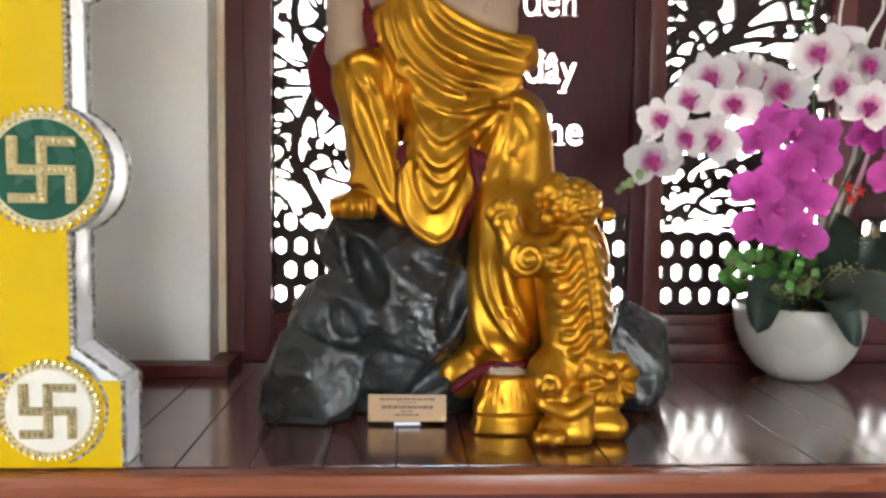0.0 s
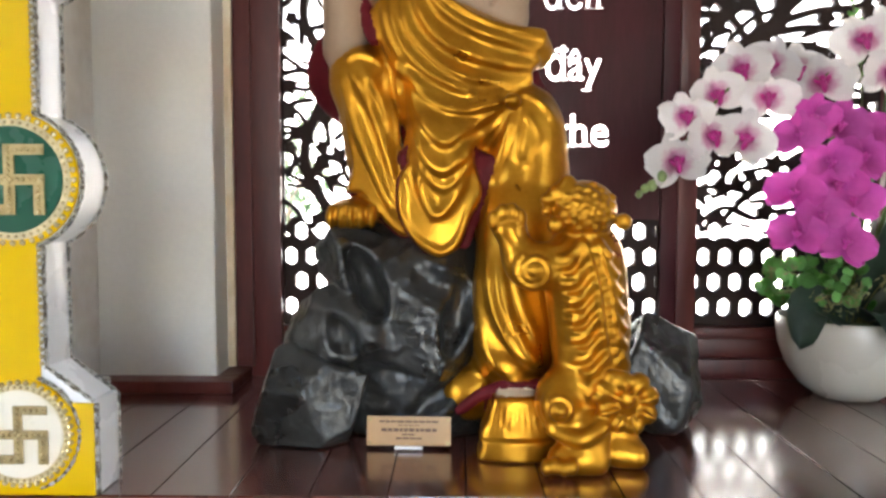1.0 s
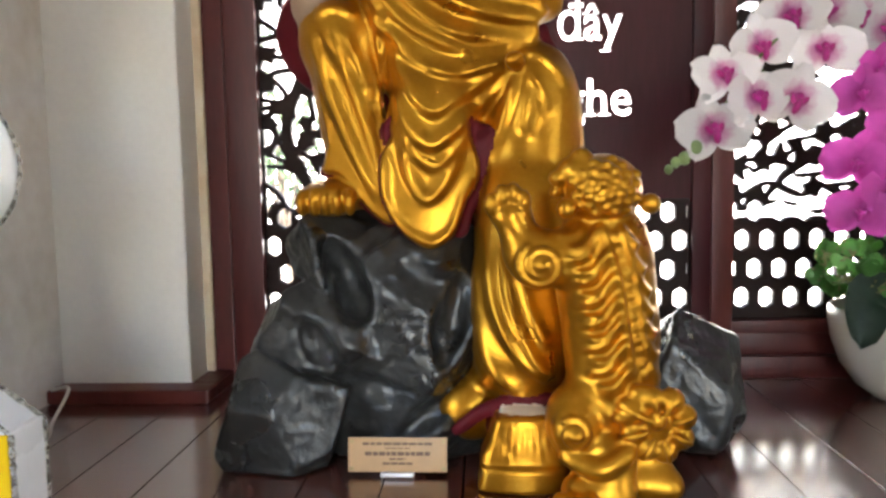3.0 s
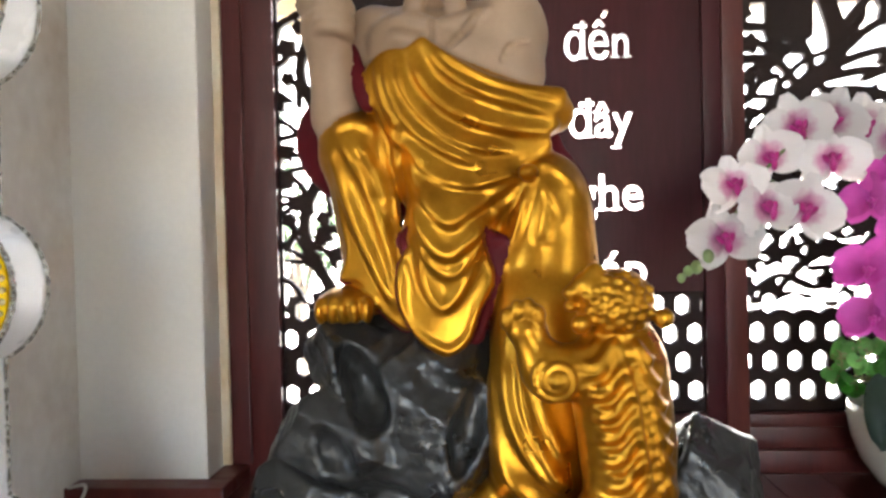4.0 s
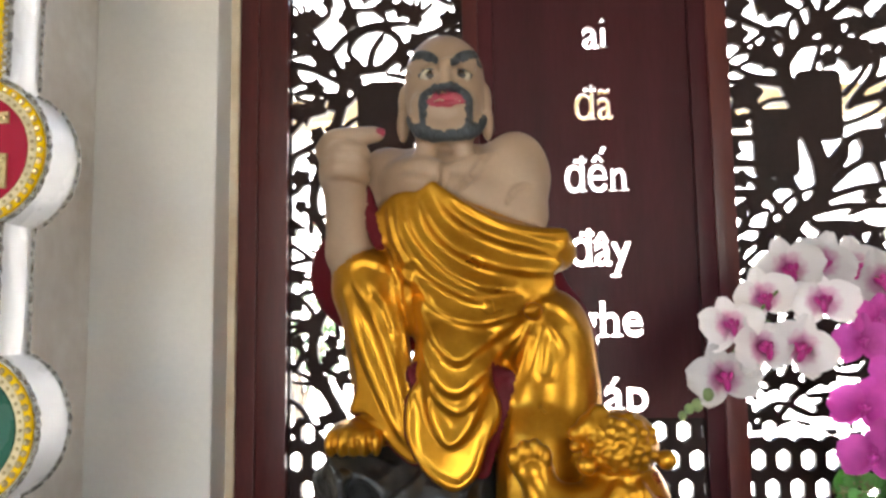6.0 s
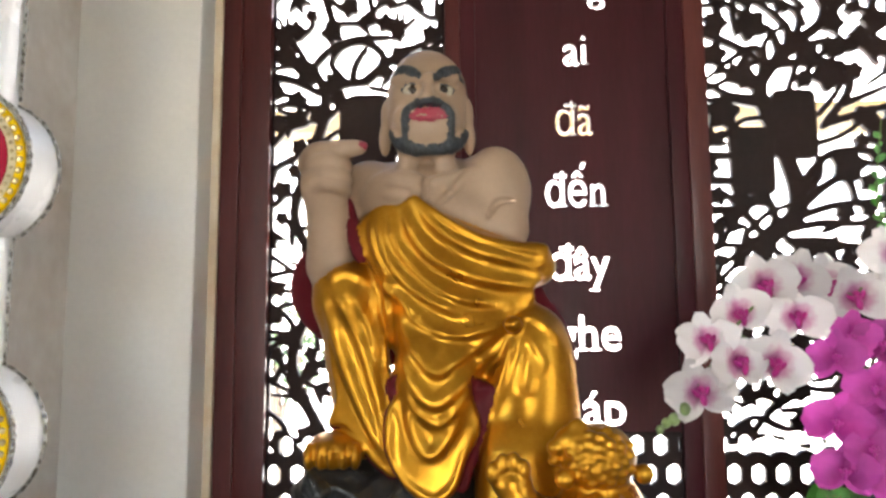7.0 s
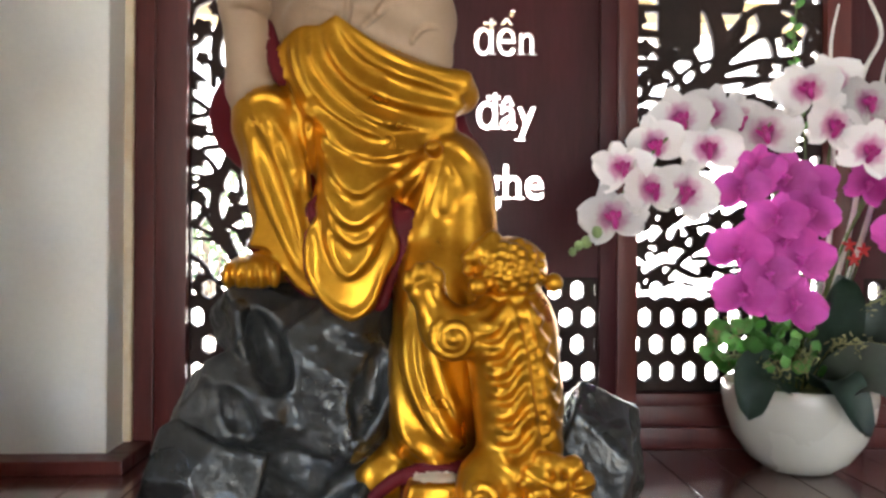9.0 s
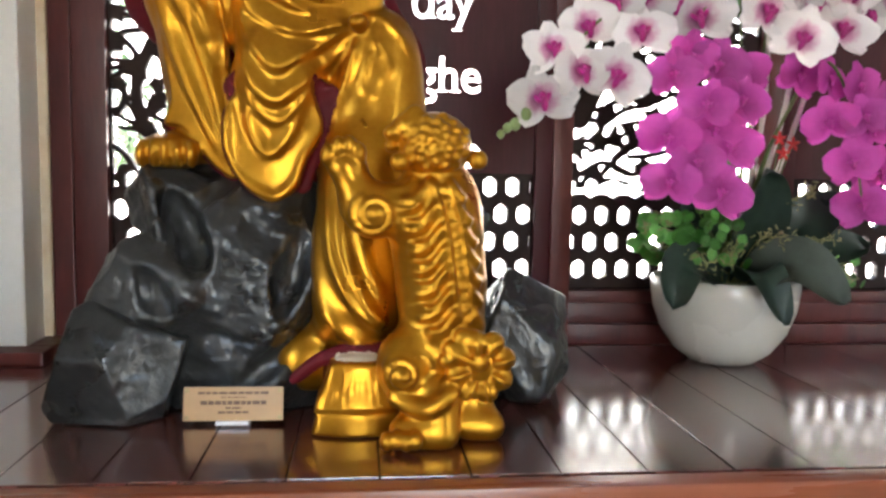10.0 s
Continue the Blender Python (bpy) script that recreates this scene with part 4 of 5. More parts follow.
S.slab([(-0.055 + (x + 0.055) * 1.05 - 0.003, z - 0.007) for x, z in LEG], lambda x, z: 1.652 + 0.10 * np.abs(x + 0.05) + 0.08 * (z - 0.4), 0.011, LINING, 0.003)
S.slab(LEG, lambda x, z: 1.638 + 0.10 * np.abs(x + 0.05) + 0.08 * (z - 0.4), 0.014, GOLD, 0.010)


def tongue_face(x, z):
    return 1.600 + 0.06 * (z - 0.36) + 2.0 * (x - 0.066) ** 2


TONGUE = [(0.020, 0.556), (0.010, 0.536), (-0.009, 0.517), (-0.015, 0.481), (-0.010, 0.435), (0.016, 0.388), (0.045, 0.364), (0.072, 0.357), (0.104, 0.380), (0.122, 0.428), (0.144, 0.468), (0.146, 0.495),
          (0.136, 0.520), (0.126, 0.540), (0.110, 0.560)]
S.slab([(0.066 + (x - 0.066) * 1.035, z - 0.0035) for x, z in TONGUE], lambda x, z: tongue_face(x, z) + 0.012, 0.010, LINING, 0.003)
S.slab(TONGUE, tongue_face, 0.013, GOLD, 0.004)
S.ball((0.068, 1.618, 0.560), (0.056, 0.036, 0.080), GOLD, 0.03)
S.slab([(-0.067, 0.833), (-0.045, 0.864), (-0.020, 0.873), (0.006, 0.872), (0.034, 0.888), (0.060, 0.870), (0.116, 0.832), (0.166, 0.810), (0.222, 0.803), (0.272, 0.799), (0.269, 0.770), (0.254, 0.752), (0.262, 0.737),
        (0.246, 0.719), (0.237, 0.690), (0.12, 0.66), (0.0, 0.70), (-0.045, 0.76)], lambda x, z: 1.634 + 1.15 * (x - 0.10) ** 2, 0.019, GOLD, 0.014)
S.ball((0.205, 1.615, 0.655), (0.017, 0.015, 0.015), GOLD, 0.006)
# upper folds sweep from the shoulder to the sleeve
UPPER = [(0.011, 0.017, 0.40, ((-0.047, 0.856), (-0.040, 0.800), (-0.022, 0.756), (0.000, 0.728))),
         (0.013, 0.019, 0.35, ((-0.032, 0.864), (-0.021, 0.795), (0.014, 0.733), (0.074, 0.690), (0.129, 0.668))),
         (0.012, 0.018, 0.35, ((-0.012, 0.866), (0.004, 0.794), (0.055, 0.733), (0.115, 0.699), (0.190, 0.690))),
         (0.014, 0.021, 0.35, ((0.010, 0.868), (0.035, 0.804), (0.085, 0.757), (0.165, 0.728), (0.250, 0.722))),
         (0.014, 0.021, 0.40, ((0.034, 0.880), (0.075, 0.824), (0.145, 0.782), (0.250, 0.756))),
         (0.009, 0.014, 0.40, ((0.062, 0.862), (0.116, 0.823), (0.186, 0.795), (0.266, 0.782)))]
# lower swags hang between the hip and the waist knot
SWAGS = [(0.013, 0.022, 0.35, ((0.000, 0.722), (0.037, 0.664), (0.105, 0.636), (0.163, 0.648), (0.205, 0.664))),
         (0.015, 0.023, 0.35, ((0.002, 0.712), (0.024, 0.633), (0.070, 0.575), (0.114, 0.596), (0.173, 0.637), (0.207, 0.656))),
         (0.014, 0.021, 0.35, ((0.002, 0.692), (0.014, 0.604), (0.044, 0.537), (0.077, 0.520), (0.114, 0.548), (0.168, 0.603), (0.202, 0.646))),
         (0.008, 0.013, 0.50, ((0.004, 0.630), (0.018, 0.560), (0.044, 0.508), (0.077, 0.488), (0.114, 0.522), (0.146, 0.572))),
         (0.010, 0.016, 0.45, ((0.024, 0.540), (0.030, 0.480), (0.058, 0.436), (0.092, 0.462), (0.124, 0.528))),
         (0.009, 0.014, 0.40, ((-0.020, 0.760), (-0.018, 0.663), (-0.008, 0.580), (0.010, 0.545))),
         (0.006, 0.010, 0.60, ((0.210, 0.645), (0.180, 0.584), (0.162, 0.552), (0.130, 0.542))),
         (0.005, 0.009, 0.60, ((-0.006, 0.515), (-0.009, 0.440), (0.020, 0.393), (0.070, 0.366), (0.105, 0.392), (0.120, 0.436), (0.138, 0.480)))]
# folds on the raised leg, the planted leg and the tassel
LEGS = [(0.010, 0.016, 0.50, ((-0.122, 0.738), (-0.088, 0.752), (-0.045, 0.735))),
        (0.012, 0.018, 0.40, ((-0.112, 0.725), (-0.067, 0.634), (-0.031, 0.525), (-0.012, 0.440))),
        (0.010, 0.016, 0.45, ((-0.130, 0.705), (-0.100, 0.604), (-0.050, 0.490), (-0.010, 0.420))),
        (0.008, 0.012, 0.50, ((-0.083, 0.722), (-0.047, 0.654), (-0.032, 0.600))),
        (0.008, 0.012, 0.50, ((0.207, 0.645), (0.190, 0.580), (0.168, 0.520), (0.156, 0.441))),
        (0.007, 0.010, 0.70, ((0.205, 0.655), (0.230, 0.670), (0.260, 0.655), (0.292, 0.618))),
        (0.004, 0.006, 0.90, ((0.228, 0.640), (0.216, 0.580), (0.214, 0.545), (0.234, 0.545), (0.240, 0.600))),
        (0.004, 0.006, 0.90, ((0.226, 0.640), (0.246, 0.612), (0.256, 0.585), (0.240, 0.560))),
        (0.010, 0.015, 0.45, ((0.150, 0.430), (0.134, 0.332), (0.134, 0.250), (0.152, 0.180), (0.200, 0.138), (0.270, 0.122))),
        (0.012, 0.017, 0.45, ((0.156, 0.400), (0.160, 0.280), (0.207, 0.190), (0.270, 0.142))),
        (0.010, 0.015, 0.45, ((0.178, 0.360), (0.190, 0.270), (0.228, 0.192), (0.272, 0.155))),
        (0.008, 0.012, 0.50, ((0.200, 0.340), (0.222, 0.260), (0.250, 0.200)))]
S.emboss(UPPER + SWAGS + LEGS, 1.74)


def groove(r, *pts, sink=-0.1):
    """A crease cut along the surface."""
    line = curve_pts([(x, 0, z) for x, z in pts], 20)
    ys = [front(p.x, p.z) for p in line]
    ys = [sorted(ys[max(0, i - 2):i + 3])[len(ys[max(0, i - 2):i + 3]) // 2] for i in range(len(ys))]
    m = len(line) - 1
    rad = [r * (0.3 + 0.7 * math.sin(math.pi * (0.05 + 0.9 * i / m))) for i in range(m + 1)]
    for i in range(m):
        a, b = line[i], line[i + 1]
        S.rod((a.x, ys[i] + r * sink, a.z), (b.x, ys[i + 1] + r * sink, b.z), rad[i], rad[i + 1], -1, -0.004)


for i in range(4):
    groove(0.0032, (-0.135 + 0.0195 * i, 0.418), (-0.135 + 0.0195 * i, 0.436), (-0.133 + 0.018 * i, 0.454))
# collar bones
for args in ((0.008, (-0.013, 0.930), (0.022, 0.926), (0.046, 0.917)), (0.008, (0.062, 0.916), (0.104, 0.925), (0.146, 0.943)), (0.007, (-0.02, 0.902), (0.022, 0.893))):
    ridge(*args, label=SKIN, k=0.014)
# foot in a ribbed gilt shoe with a pale top
S.slab([(0.146, -0.02), (0.145, 0.030), (0.149, 0.040), (0.272, 0.040), (0.276, 0.030), (0.275, -0.02)], lambda x, z: 1.494 + 3.2 * (x - 0.21) ** 2, 0.036, GOLD, 0.003)
S.slab([(0.150, 0.036), (0.155, 0.075), (0.164, 0.102), (0.174, 0.113), (0.250, 0.113), (0.260, 0.100), (0.270, 0.036)], lambda x, z: 1.497 + 3.2 * (x - 0.21) ** 2 + 0.10 * z, 0.034, GOLD, 0.003)
S.ball((0.212, 1.512, 0.114), (0.038, 0.026, 0.008), CREAM, 0.003)
for i in range(9):
    x = 0.158 + 0.0125 * i
    ridge(0.0028, (x, 0.044), (0.209 + (x - 0.209) * 0.72, 0.104), sink=0.3, k=0.003)
# painted features of the face
groove(0.0070, (0.076, 0.872), (0.108, 0.908), (0.140, 0.955), sink=0.0)
groove(0.0050, (0.052, 0.880), (0.052, 0.905), (0.052, 0.925), sink=0.0)
groove(0.0045, (0.165, 0.850), (0.185, 0.880), (0.215, 0.885), sink=0.0)
cx = 0.0585
for sx in (-1, 1):
    ridge(0.0105, (cx + sx * 0.010, 1.108), (cx + sx * 0.026, 1.121), (cx + sx * 0.046, 1.130), (cx + sx * 0.062, 1.124), label=INK, sink=0.40, k=0.003)
    ridge(0.0070, (cx + sx * 0.022, 1.126), (cx + sx * 0.044, 1.136), (cx + sx * 0.058, 1.134), label=INK, sink=0.40, k=0.003)
    groove(0.0035, (cx + sx * 0.010, 1.094), (cx + sx * 0.022, 1.104), (cx + sx * 0.046, 1.104), sink=0.0)
    y = front(cx + sx * 0.029, 1.093)
    S.ball((cx + sx * 0.030, y + 0.002, 1.093), (0.0165, 0.007, 0.0090), EYE_WHITE, 0.003)
    S.ball((cx + sx * 0.028, y - 0.003, 1.093), (0.0078, 0.0050, 0.0078), PUPIL, 0.0015)
    S.string([(cx + sx * 0.011, y + 0.002, 1.091), (cx + sx * 0.030, y - 0.003, 1.1035), (cx + sx * 0.050, y + 0.010, 1.095)], 0.0026, 0.0024, INK, 0.0015, n=8)
    S.string([(cx + sx * 0.014, y + 0.001, 1.089), (cx + sx * 0.030, y - 0.001, 1.0835), (cx + sx * 0.047, y + 0.008, 1.090)], 0.0016, 0.0016, INK, 0.0015, n=8)
    ridge(0.0085, (cx - sx * 0.008, 1.061), (cx + sx * 0.012, 1.063), (cx + sx * 0.026, 1.059), (cx + sx * 0.038, 1.048), label=INK, sink=0.30, k=0.003)
    ridge(0.0085, (cx + sx * 0.028, 1.060), (cx + sx * 0.039, 1.046), (cx + sx * 0.041, 1.020), (cx + sx * 0.037, 0.990), label=INK, sink=0.30, k=0.003)
    ridge(0.0145, (cx - sx * 0.012, 0.984), (cx + sx * 0.026, 0.986), (cx + sx * 0.050, 0.997), (cx + sx * 0.068, 1.018), label=INK, sink=0.40, k=0.006)
for sx in (-1, 1):
    ridge(0.0060, (cx - sx * 0.016, 1.0475), (cx + sx * 0.006, 1.0480), (cx + sx * 0.018, 1.0465), (cx + sx * 0.033, 1.0360), label=LIP, sink=0.15, k=0.002)
    ridge(0.0052, (cx - sx * 0.016, 1.0345), (cx + sx * 0.006, 1.0340), (cx + sx * 0.016, 1.0345), (cx + sx * 0.031, 1.0350), label=LIP, sink=0.15, k=0.002)

me = S.skin("statue", floor=0.001, smooth=2)
statue = mesh_ob("statue", me, [M_gold, M_skin, M_lining, M_ink, M_lip, M_eye, M_pupil, M_cream])
tagged(statue, "seated bald bearded statue in a gilded robe on a rock", "statue")


# ---- the gilt tiger, standing against the rock with its back to the hall ----
T = Carving((0.135, 1.34, -0.012), (0.455, 1.60, 0.525), 0.0026)
T.ball((0.328, 1.500, 0.335), (0.074, 0.070, 0.105), 0, 0.02)
T.ball((0.338, 1.495, 0.235), (0.072, 0.068, 0.110), 0, 0.03)
T.ball((0.342, 1.490, 0.145), (0.066, 0.066, 0.070), 0, 0.03)
T.ball((0.322, 1.482, 0.450), (0.058, 0.058, 0.052), 0, 0.010)
T.ball((0.285, 1.470, 0.478), (0.028, 0.030, 0.022), 0, 0.012)
T.ball((0.291, 1.462, 0.494), (0.016, 0.015, 0.017), 0, 0.006)
T.ball((0.258, 1.465, 0.468), (0.014, 0.016, 0.012), 0, 0.006)
T.ball((0.256, 1.468, 0.448), (0.010, 0.014, 0.009), 0, 0.005)
def tiger_front(x, z, deep=1.47):
    i, k = int(round((x - T.lo[0]) / T.h)), int(round((z - T.lo[2]) / T.h))
    hit = np.nonzero(T.D[i, :, k] < 0)[0]
    return float(T.axes[1][hit[0]]) if len(hit) else deep


for c in ((0.268, 1.440, 0.425), (0.386, 1.455, 0.430)):
    T.ball(c, (0.015, 0.013, 0.015), 0, 0.005)
tufts = []
for i in range(34):
    q, ang = math.sqrt((i + 0.5) / 34), i * 2.39996
    a, b = 0.324 + 0.050 * q * math.cos(ang), 0.454 + 0.040 * q * math.sin(ang)
    tufts.append((a, tiger_front(a, b) + 0.0015, b))
for p in tufts:
    T.ball(p, (0.0090, 0.0080, 0.0075), 0, 0.0025)
# raised foreleg with a paw
T.rod((0.275, 1.470, 0.350), (0.215, 1.462, 0.362), 0.045, 0.034, 0, 0.02)
T.rod((0.215, 1.462, 0.360), (0.193, 1.462, 0.410), 0.032, 0.026, 0, 0.015)
T.ball((0.190, 1.462, 0.418), (0.030, 0.024, 0.022), 0, 0.01)
for x, z in ((0.163, 0.432), (0.178, 0.444), (0.194, 0.446), (0.208, 0.436)):
    T.ball((x, 1.452, z), (0.0115, 0.015, 0.017), 0, 0.004)
    T.ball((x - 0.001, 1.446, z + 0.010), (0.005, 0.007, 0.006), 0, 0.003)


def curl(cx, cz, y, r, turns, w, flip=1, tilt=0.0):
    """A raised spiral."""
    prev = None
    n = int(16 * turns)
    for i in range(n + 1):
        a = flip * i / 16 * 2 * math.pi + 2.2
        q = r * (1 - 0.86 * i / n)
        p = (cx + q * math.cos(a), y - 0.010 * i / n + tilt * q * math.cos(a), cz + q * math.sin(a))
        if prev:
            T.rod(prev, p, w, w, 0, 0.003)
        prev = p
    T.ball((cx, y - 0.010, cz), (w * 1.7, w * 1.5, w * 1.7), 0, 0.003)


T.ball((0.230, 1.452, 0.348), (0.040, 0.030, 0.038), 0, 0.012)
curl(0.230, 0.348, 1.428, 0.031, 2.2, 0.0062, 1)
# hind legs
T.ball((0.283, 1.462, 0.115), (0.046, 0.050, 0.058), 0, 0.02)
T.ball((0.275, 1.425, 0.112), (0.030, 0.020, 0.034), 0, 0.010)
curl(0.274, 0.112, 1.410, 0.022, 1.6, 0.0055, -1)
T.rod((0.300, 1.450, 0.075), (0.335, 1.430, 0.060), 0.034, 0.030, 0, 0.02)
T.rod((0.285, 1.425, 0.022), (0.335, 1.420, 0.022), 0.029, 0.028, 0, 0.015)
T.rod((0.320, 1.445, 0.075), (0.322, 1.430, 0.030), 0.032, 0.034, 0, 0.015)
for i in range(4):
    T.ball((0.252 + 0.014 * i, 1.398 - 0.002 * i, 0.017 + 0.003 * (i % 2)), (0.0105, 0.016, 0.015), 0, 0.004)
T.rod((0.385, 1.480, 0.075), (0.395, 1.465, 0.030), 0.034, 0.030, 0, 0.02)
T.rod((0.385, 1.455, 0.022), (0.412, 1.448, 0.022), 0.026, 0.024, 0, 0.015)
T.string([(0.265, 1.425, 0.075), (0.31, 1.405, 0.062), (0.35, 1.410, 0.085)], 0.012, 0.010, 0, 0.008)
# backbone of beads with rib ridges on both sides
spine = curve_pts([(0.328, 0, 0.402), (0.350, 0, 0.326), (0.360, 0, 0.257), (0.374, 0, 0.180)], 27)
pelt = []
for i in range(1, len(spine) - 1, 4):
    p = spine[i]
    q = math.sin(math.pi * (i + 2) / (len(spine) + 4))
    pelt.append((0.0125, 0.0150, 0.28, ((p.x - 0.013, p.z + 0.014), (p.x - 0.028, p.z - 0.004), (p.x - 0.044, p.z - 0.020), (p.x - 0.058 - 0.016 * q, p.z - 0.022))))
    pelt.append((0.0070, 0.0080, 0.40, ((p.x - 0.040, p.z + 0.012), (p.x - 0.056, p.z - 0.002), (p.x - 0.078, p.z - 0.002))))
    pelt.append((0.0110, 0.0120, 0.28, ((p.x + 0.040, p.z - 0.020), (p.x + 0.030, p.z - 0.014), (p.x + 0.013, p.z + 0.010))))
pelt.append((0.0060, 0.0042, 0.8, tuple((p.x - 0.0115, p.z) for p in spine[::5])))
pelt.append((0.0060, 0.0042, 0.8, tuple((p.x + 0.0115, p.z) for p in spine[::5])))
T.emboss(pelt, 1.52)
for i in range(0, len(spine), 2):
    p = spine[i]
    T.ball((p.x, tiger_front(p.x, p.z) + 0.002, p.z), (0.0085, 0.0070, 0.0082), 0, 0.0025)
# tail brush like a curled blossom
T.ball((0.388, 1.440, 0.122), (0.036, 0.030, 0.040), 0, 0.012)
for i in range(8):
    a = i * 0.785 + 0.3
    T.ball((0.392 + 0.036 * math.cos(a), 1.420 - 0.004 * math.sin(a), 0.122 + 0.040 * math.sin(a)), (0.0185, 0.016, 0.0185), 0, 0.004)
    T.string([(0.392 + 0.020 * math.cos(a), 1.405, 0.122 + 0.022 * math.sin(a)), (0.392 + 0.036 * math.cos(a), 1.402, 0.122 + 0.040 * math.sin(a)), (0.392 + 0.050 * math.cos(a), 1.410, 0.122 + 0.054 * math.sin(a))], 0.004, 0.003, 0, 0.003, n=6)
T.ball((0.388, 1.410, 0.130), (0.013, 0.010, 0.013), 0, 0.004)
for x, z in ((0.346, 0.132), (0.352, 0.150), (0.350, 0.095), (0.368, 0.168)):
    T.ball((x, 1.420, z), (0.018, 0.012, 0.012), 0, 0.005)
tiger = mesh_ob("tiger_statue", T.skin("tiger_statue", floor=0.001), M_gold)
tagged(tiger, "gilded tiger statue standing upright against the robed leg", "statue")


# ---- painted rocks ----
def rough_rock(name, lo, hi, h, stones, bites, label, amount=0.010, extra=None):
    C = Carving(lo, hi, h)
    for c, r, seed, cuts in stones:
        C.stone(c, r, seed, cuts, 0, 0.006, 0.003)
    for c, r, turn in bites:
        C.ball(c, r, 0, -0.010, turn)
    me = C.skin(name, floor=0.001, smooth=1)
    co = np.empty(len(me.vertices) * 3)
    me.vertices.foreach_get("co", co)
    co = co.reshape(-1, 3)
    no = np.empty(len(me.vertices) * 3)
    me.vertices.foreach_get("normal", no)
    no = no.reshape(-1, 3)
    for i in range(len(co)):
        v = Vector(co[i])
        a = noise.noise(v * 9) * 0.5 - abs(noise.noise(v * 19)) * 0.65 + abs(noise.noise(v * 48)) * 0.22 + noise.noise(v * 130) * 0.07
        if co[i][2] > 0.006:
            co[i] += no[i] * (a * amount)
            co[i][2] = max(co[i][2], 0.001)
    me.vertices.foreach_set("co", co.ravel())
    me.update()
    ob = mesh_ob(name, me, M_rock)
    return tagged(ob, label, "rock", "rocks under the statue")


rough_rock("rock_base", (-0.26, 1.46, -0.01), (0.49, 1.98, 0.47), 0.0045,
           [((0.02, 1.740, 0.315), (0.215, 0.150, 0.120), 4, 14), ((-0.105, 1.675, 0.345), (0.082, 0.098, 0.082), 15, 14), ((-0.098, 1.660, 0.205), (0.138, 0.130, 0.105), 11, 14),
            ((0.055, 1.700, 0.20), (0.150, 0.140, 0.190), 17, 14), ((0.03, 1.71, 0.08), (0.20, 0.130, 0.15), 6, 14), ((0.30, 1.77, 0.22), (0.155, 0.13, 0.22), 9, 14)],
           [((-0.075, 1.560, 0.315), (0.036, 0.080, 0.085), (0, -24, 0)), ((0.030, 1.548, 0.335), (0.060, 0.050, 0.030), (0, 42, 0)), ((-0.120, 1.530, 0.205), (0.030, 0.06, 0.060), (0, -30, 0)),
            ((-0.050, 1.525, 0.060), (0.105, 0.080, 0.050), (0, 30, 0)), ((0.055, 1.535, 0.085), (0.095, 0.065, 0.028), (0, -40, 0)), ((0.105, 1.560, 0.26), (0.030, 0.05, 0.10), (0, 15, 0))],
           "glossy dark grey painted rock with hollows under the statue", 0.012)
rough_rock("boulder", (-0.33, 1.45, -0.01), (-0.04, 1.80, 0.21), 0.0045, [((-0.190, 1.620, 0.062), (0.118, 0.110, 0.125), 21, 13)], [],
           "small dark grey painted boulder on the planks", 0.007)
rough_rock("boulder", (0.40, 1.55, -0.01), (0.66, 1.86, 0.28), 0.0045, [((0.513, 1.700, 0.095), (0.104, 0.10, 0.138), 34, 16)], [],
           "dark grey painted boulder beside the tiger", 0.010)

# ---- name card ----
card = tagged(thing("name_card", (0.010, 1.538, 0.001)), "small cream name card with printed lines in a stand", "name card")
tilt = pose(0, 0, 0.006, -9, 0, -1)
part("card", box(-0.079, 0.079, -0.0015, 0.0015, 0.0, 0.054, 0.0006, turn=tilt), M_card, card)
part("stand", box(-0.026, 0.026, -0.012, 0.016, -0.006, 0.0, 0.001, turn=tilt), M_white, card, "small clear plastic stand")
for z, w, t in ((0.0445, 0.112, 0.0042), (0.0375, 0.040, 0.0016), (0.029, 0.104, 0.0062), (0.0205, 0.026, 0.003), (0.0135, 0.048, 0.0036)):
    bm = bmesh.new()
    x = -w / 2
    rng = random.Random(int(z * 1e4))
    while x < w / 2:
        q = min(rng.uniform(0.006, 0.014), w / 2 - x)
        box(x, x + q, -0.0021, -0.0014, z - t / 2, z + t / 2, bm=bm, turn=tilt)
        x += q + 0.0018
    part("print_line", bm, M_print, card, smooth=False)
for sx in (-1, 1):
    for z in (0.0055, 0.0485):
        part("corner_mark", box(sx * 0.0735 - 0.003, sx * 0.0735 + 0.003, -0.0021, -0.0014, z - 0.003, z + 0.003, turn=tilt), M_brass, card, smooth=False)


# ---- yellow medallion column ----
col = tagged(thing("medallion_column", (-0.692, 1.338, 0.001)), "yellow acrylic altar column with round beaded medallions and silver edging", "altar column")
YF, YB = -0.040, 0.040


def beads(ring, r, name, parent, material=M_bead):
    bm = bmesh.new()
    for x, y, z in ring:
        bmesh.ops.create_icosphere(bm, subdivisions=1, radius=r, matrix=Matrix.Translation((x, y, z)))
    return part(name, bm, material, parent)


def glitter_edge(pts, parent):
    """Rough silver edging along a line."""
    rng = random.Random(len(pts))
    bm = tube(pts, [0.0034 * rng.uniform(0.7, 1.35) for _ in pts], seg=6)
    return part("silver_edging", bm, M_silver, parent)


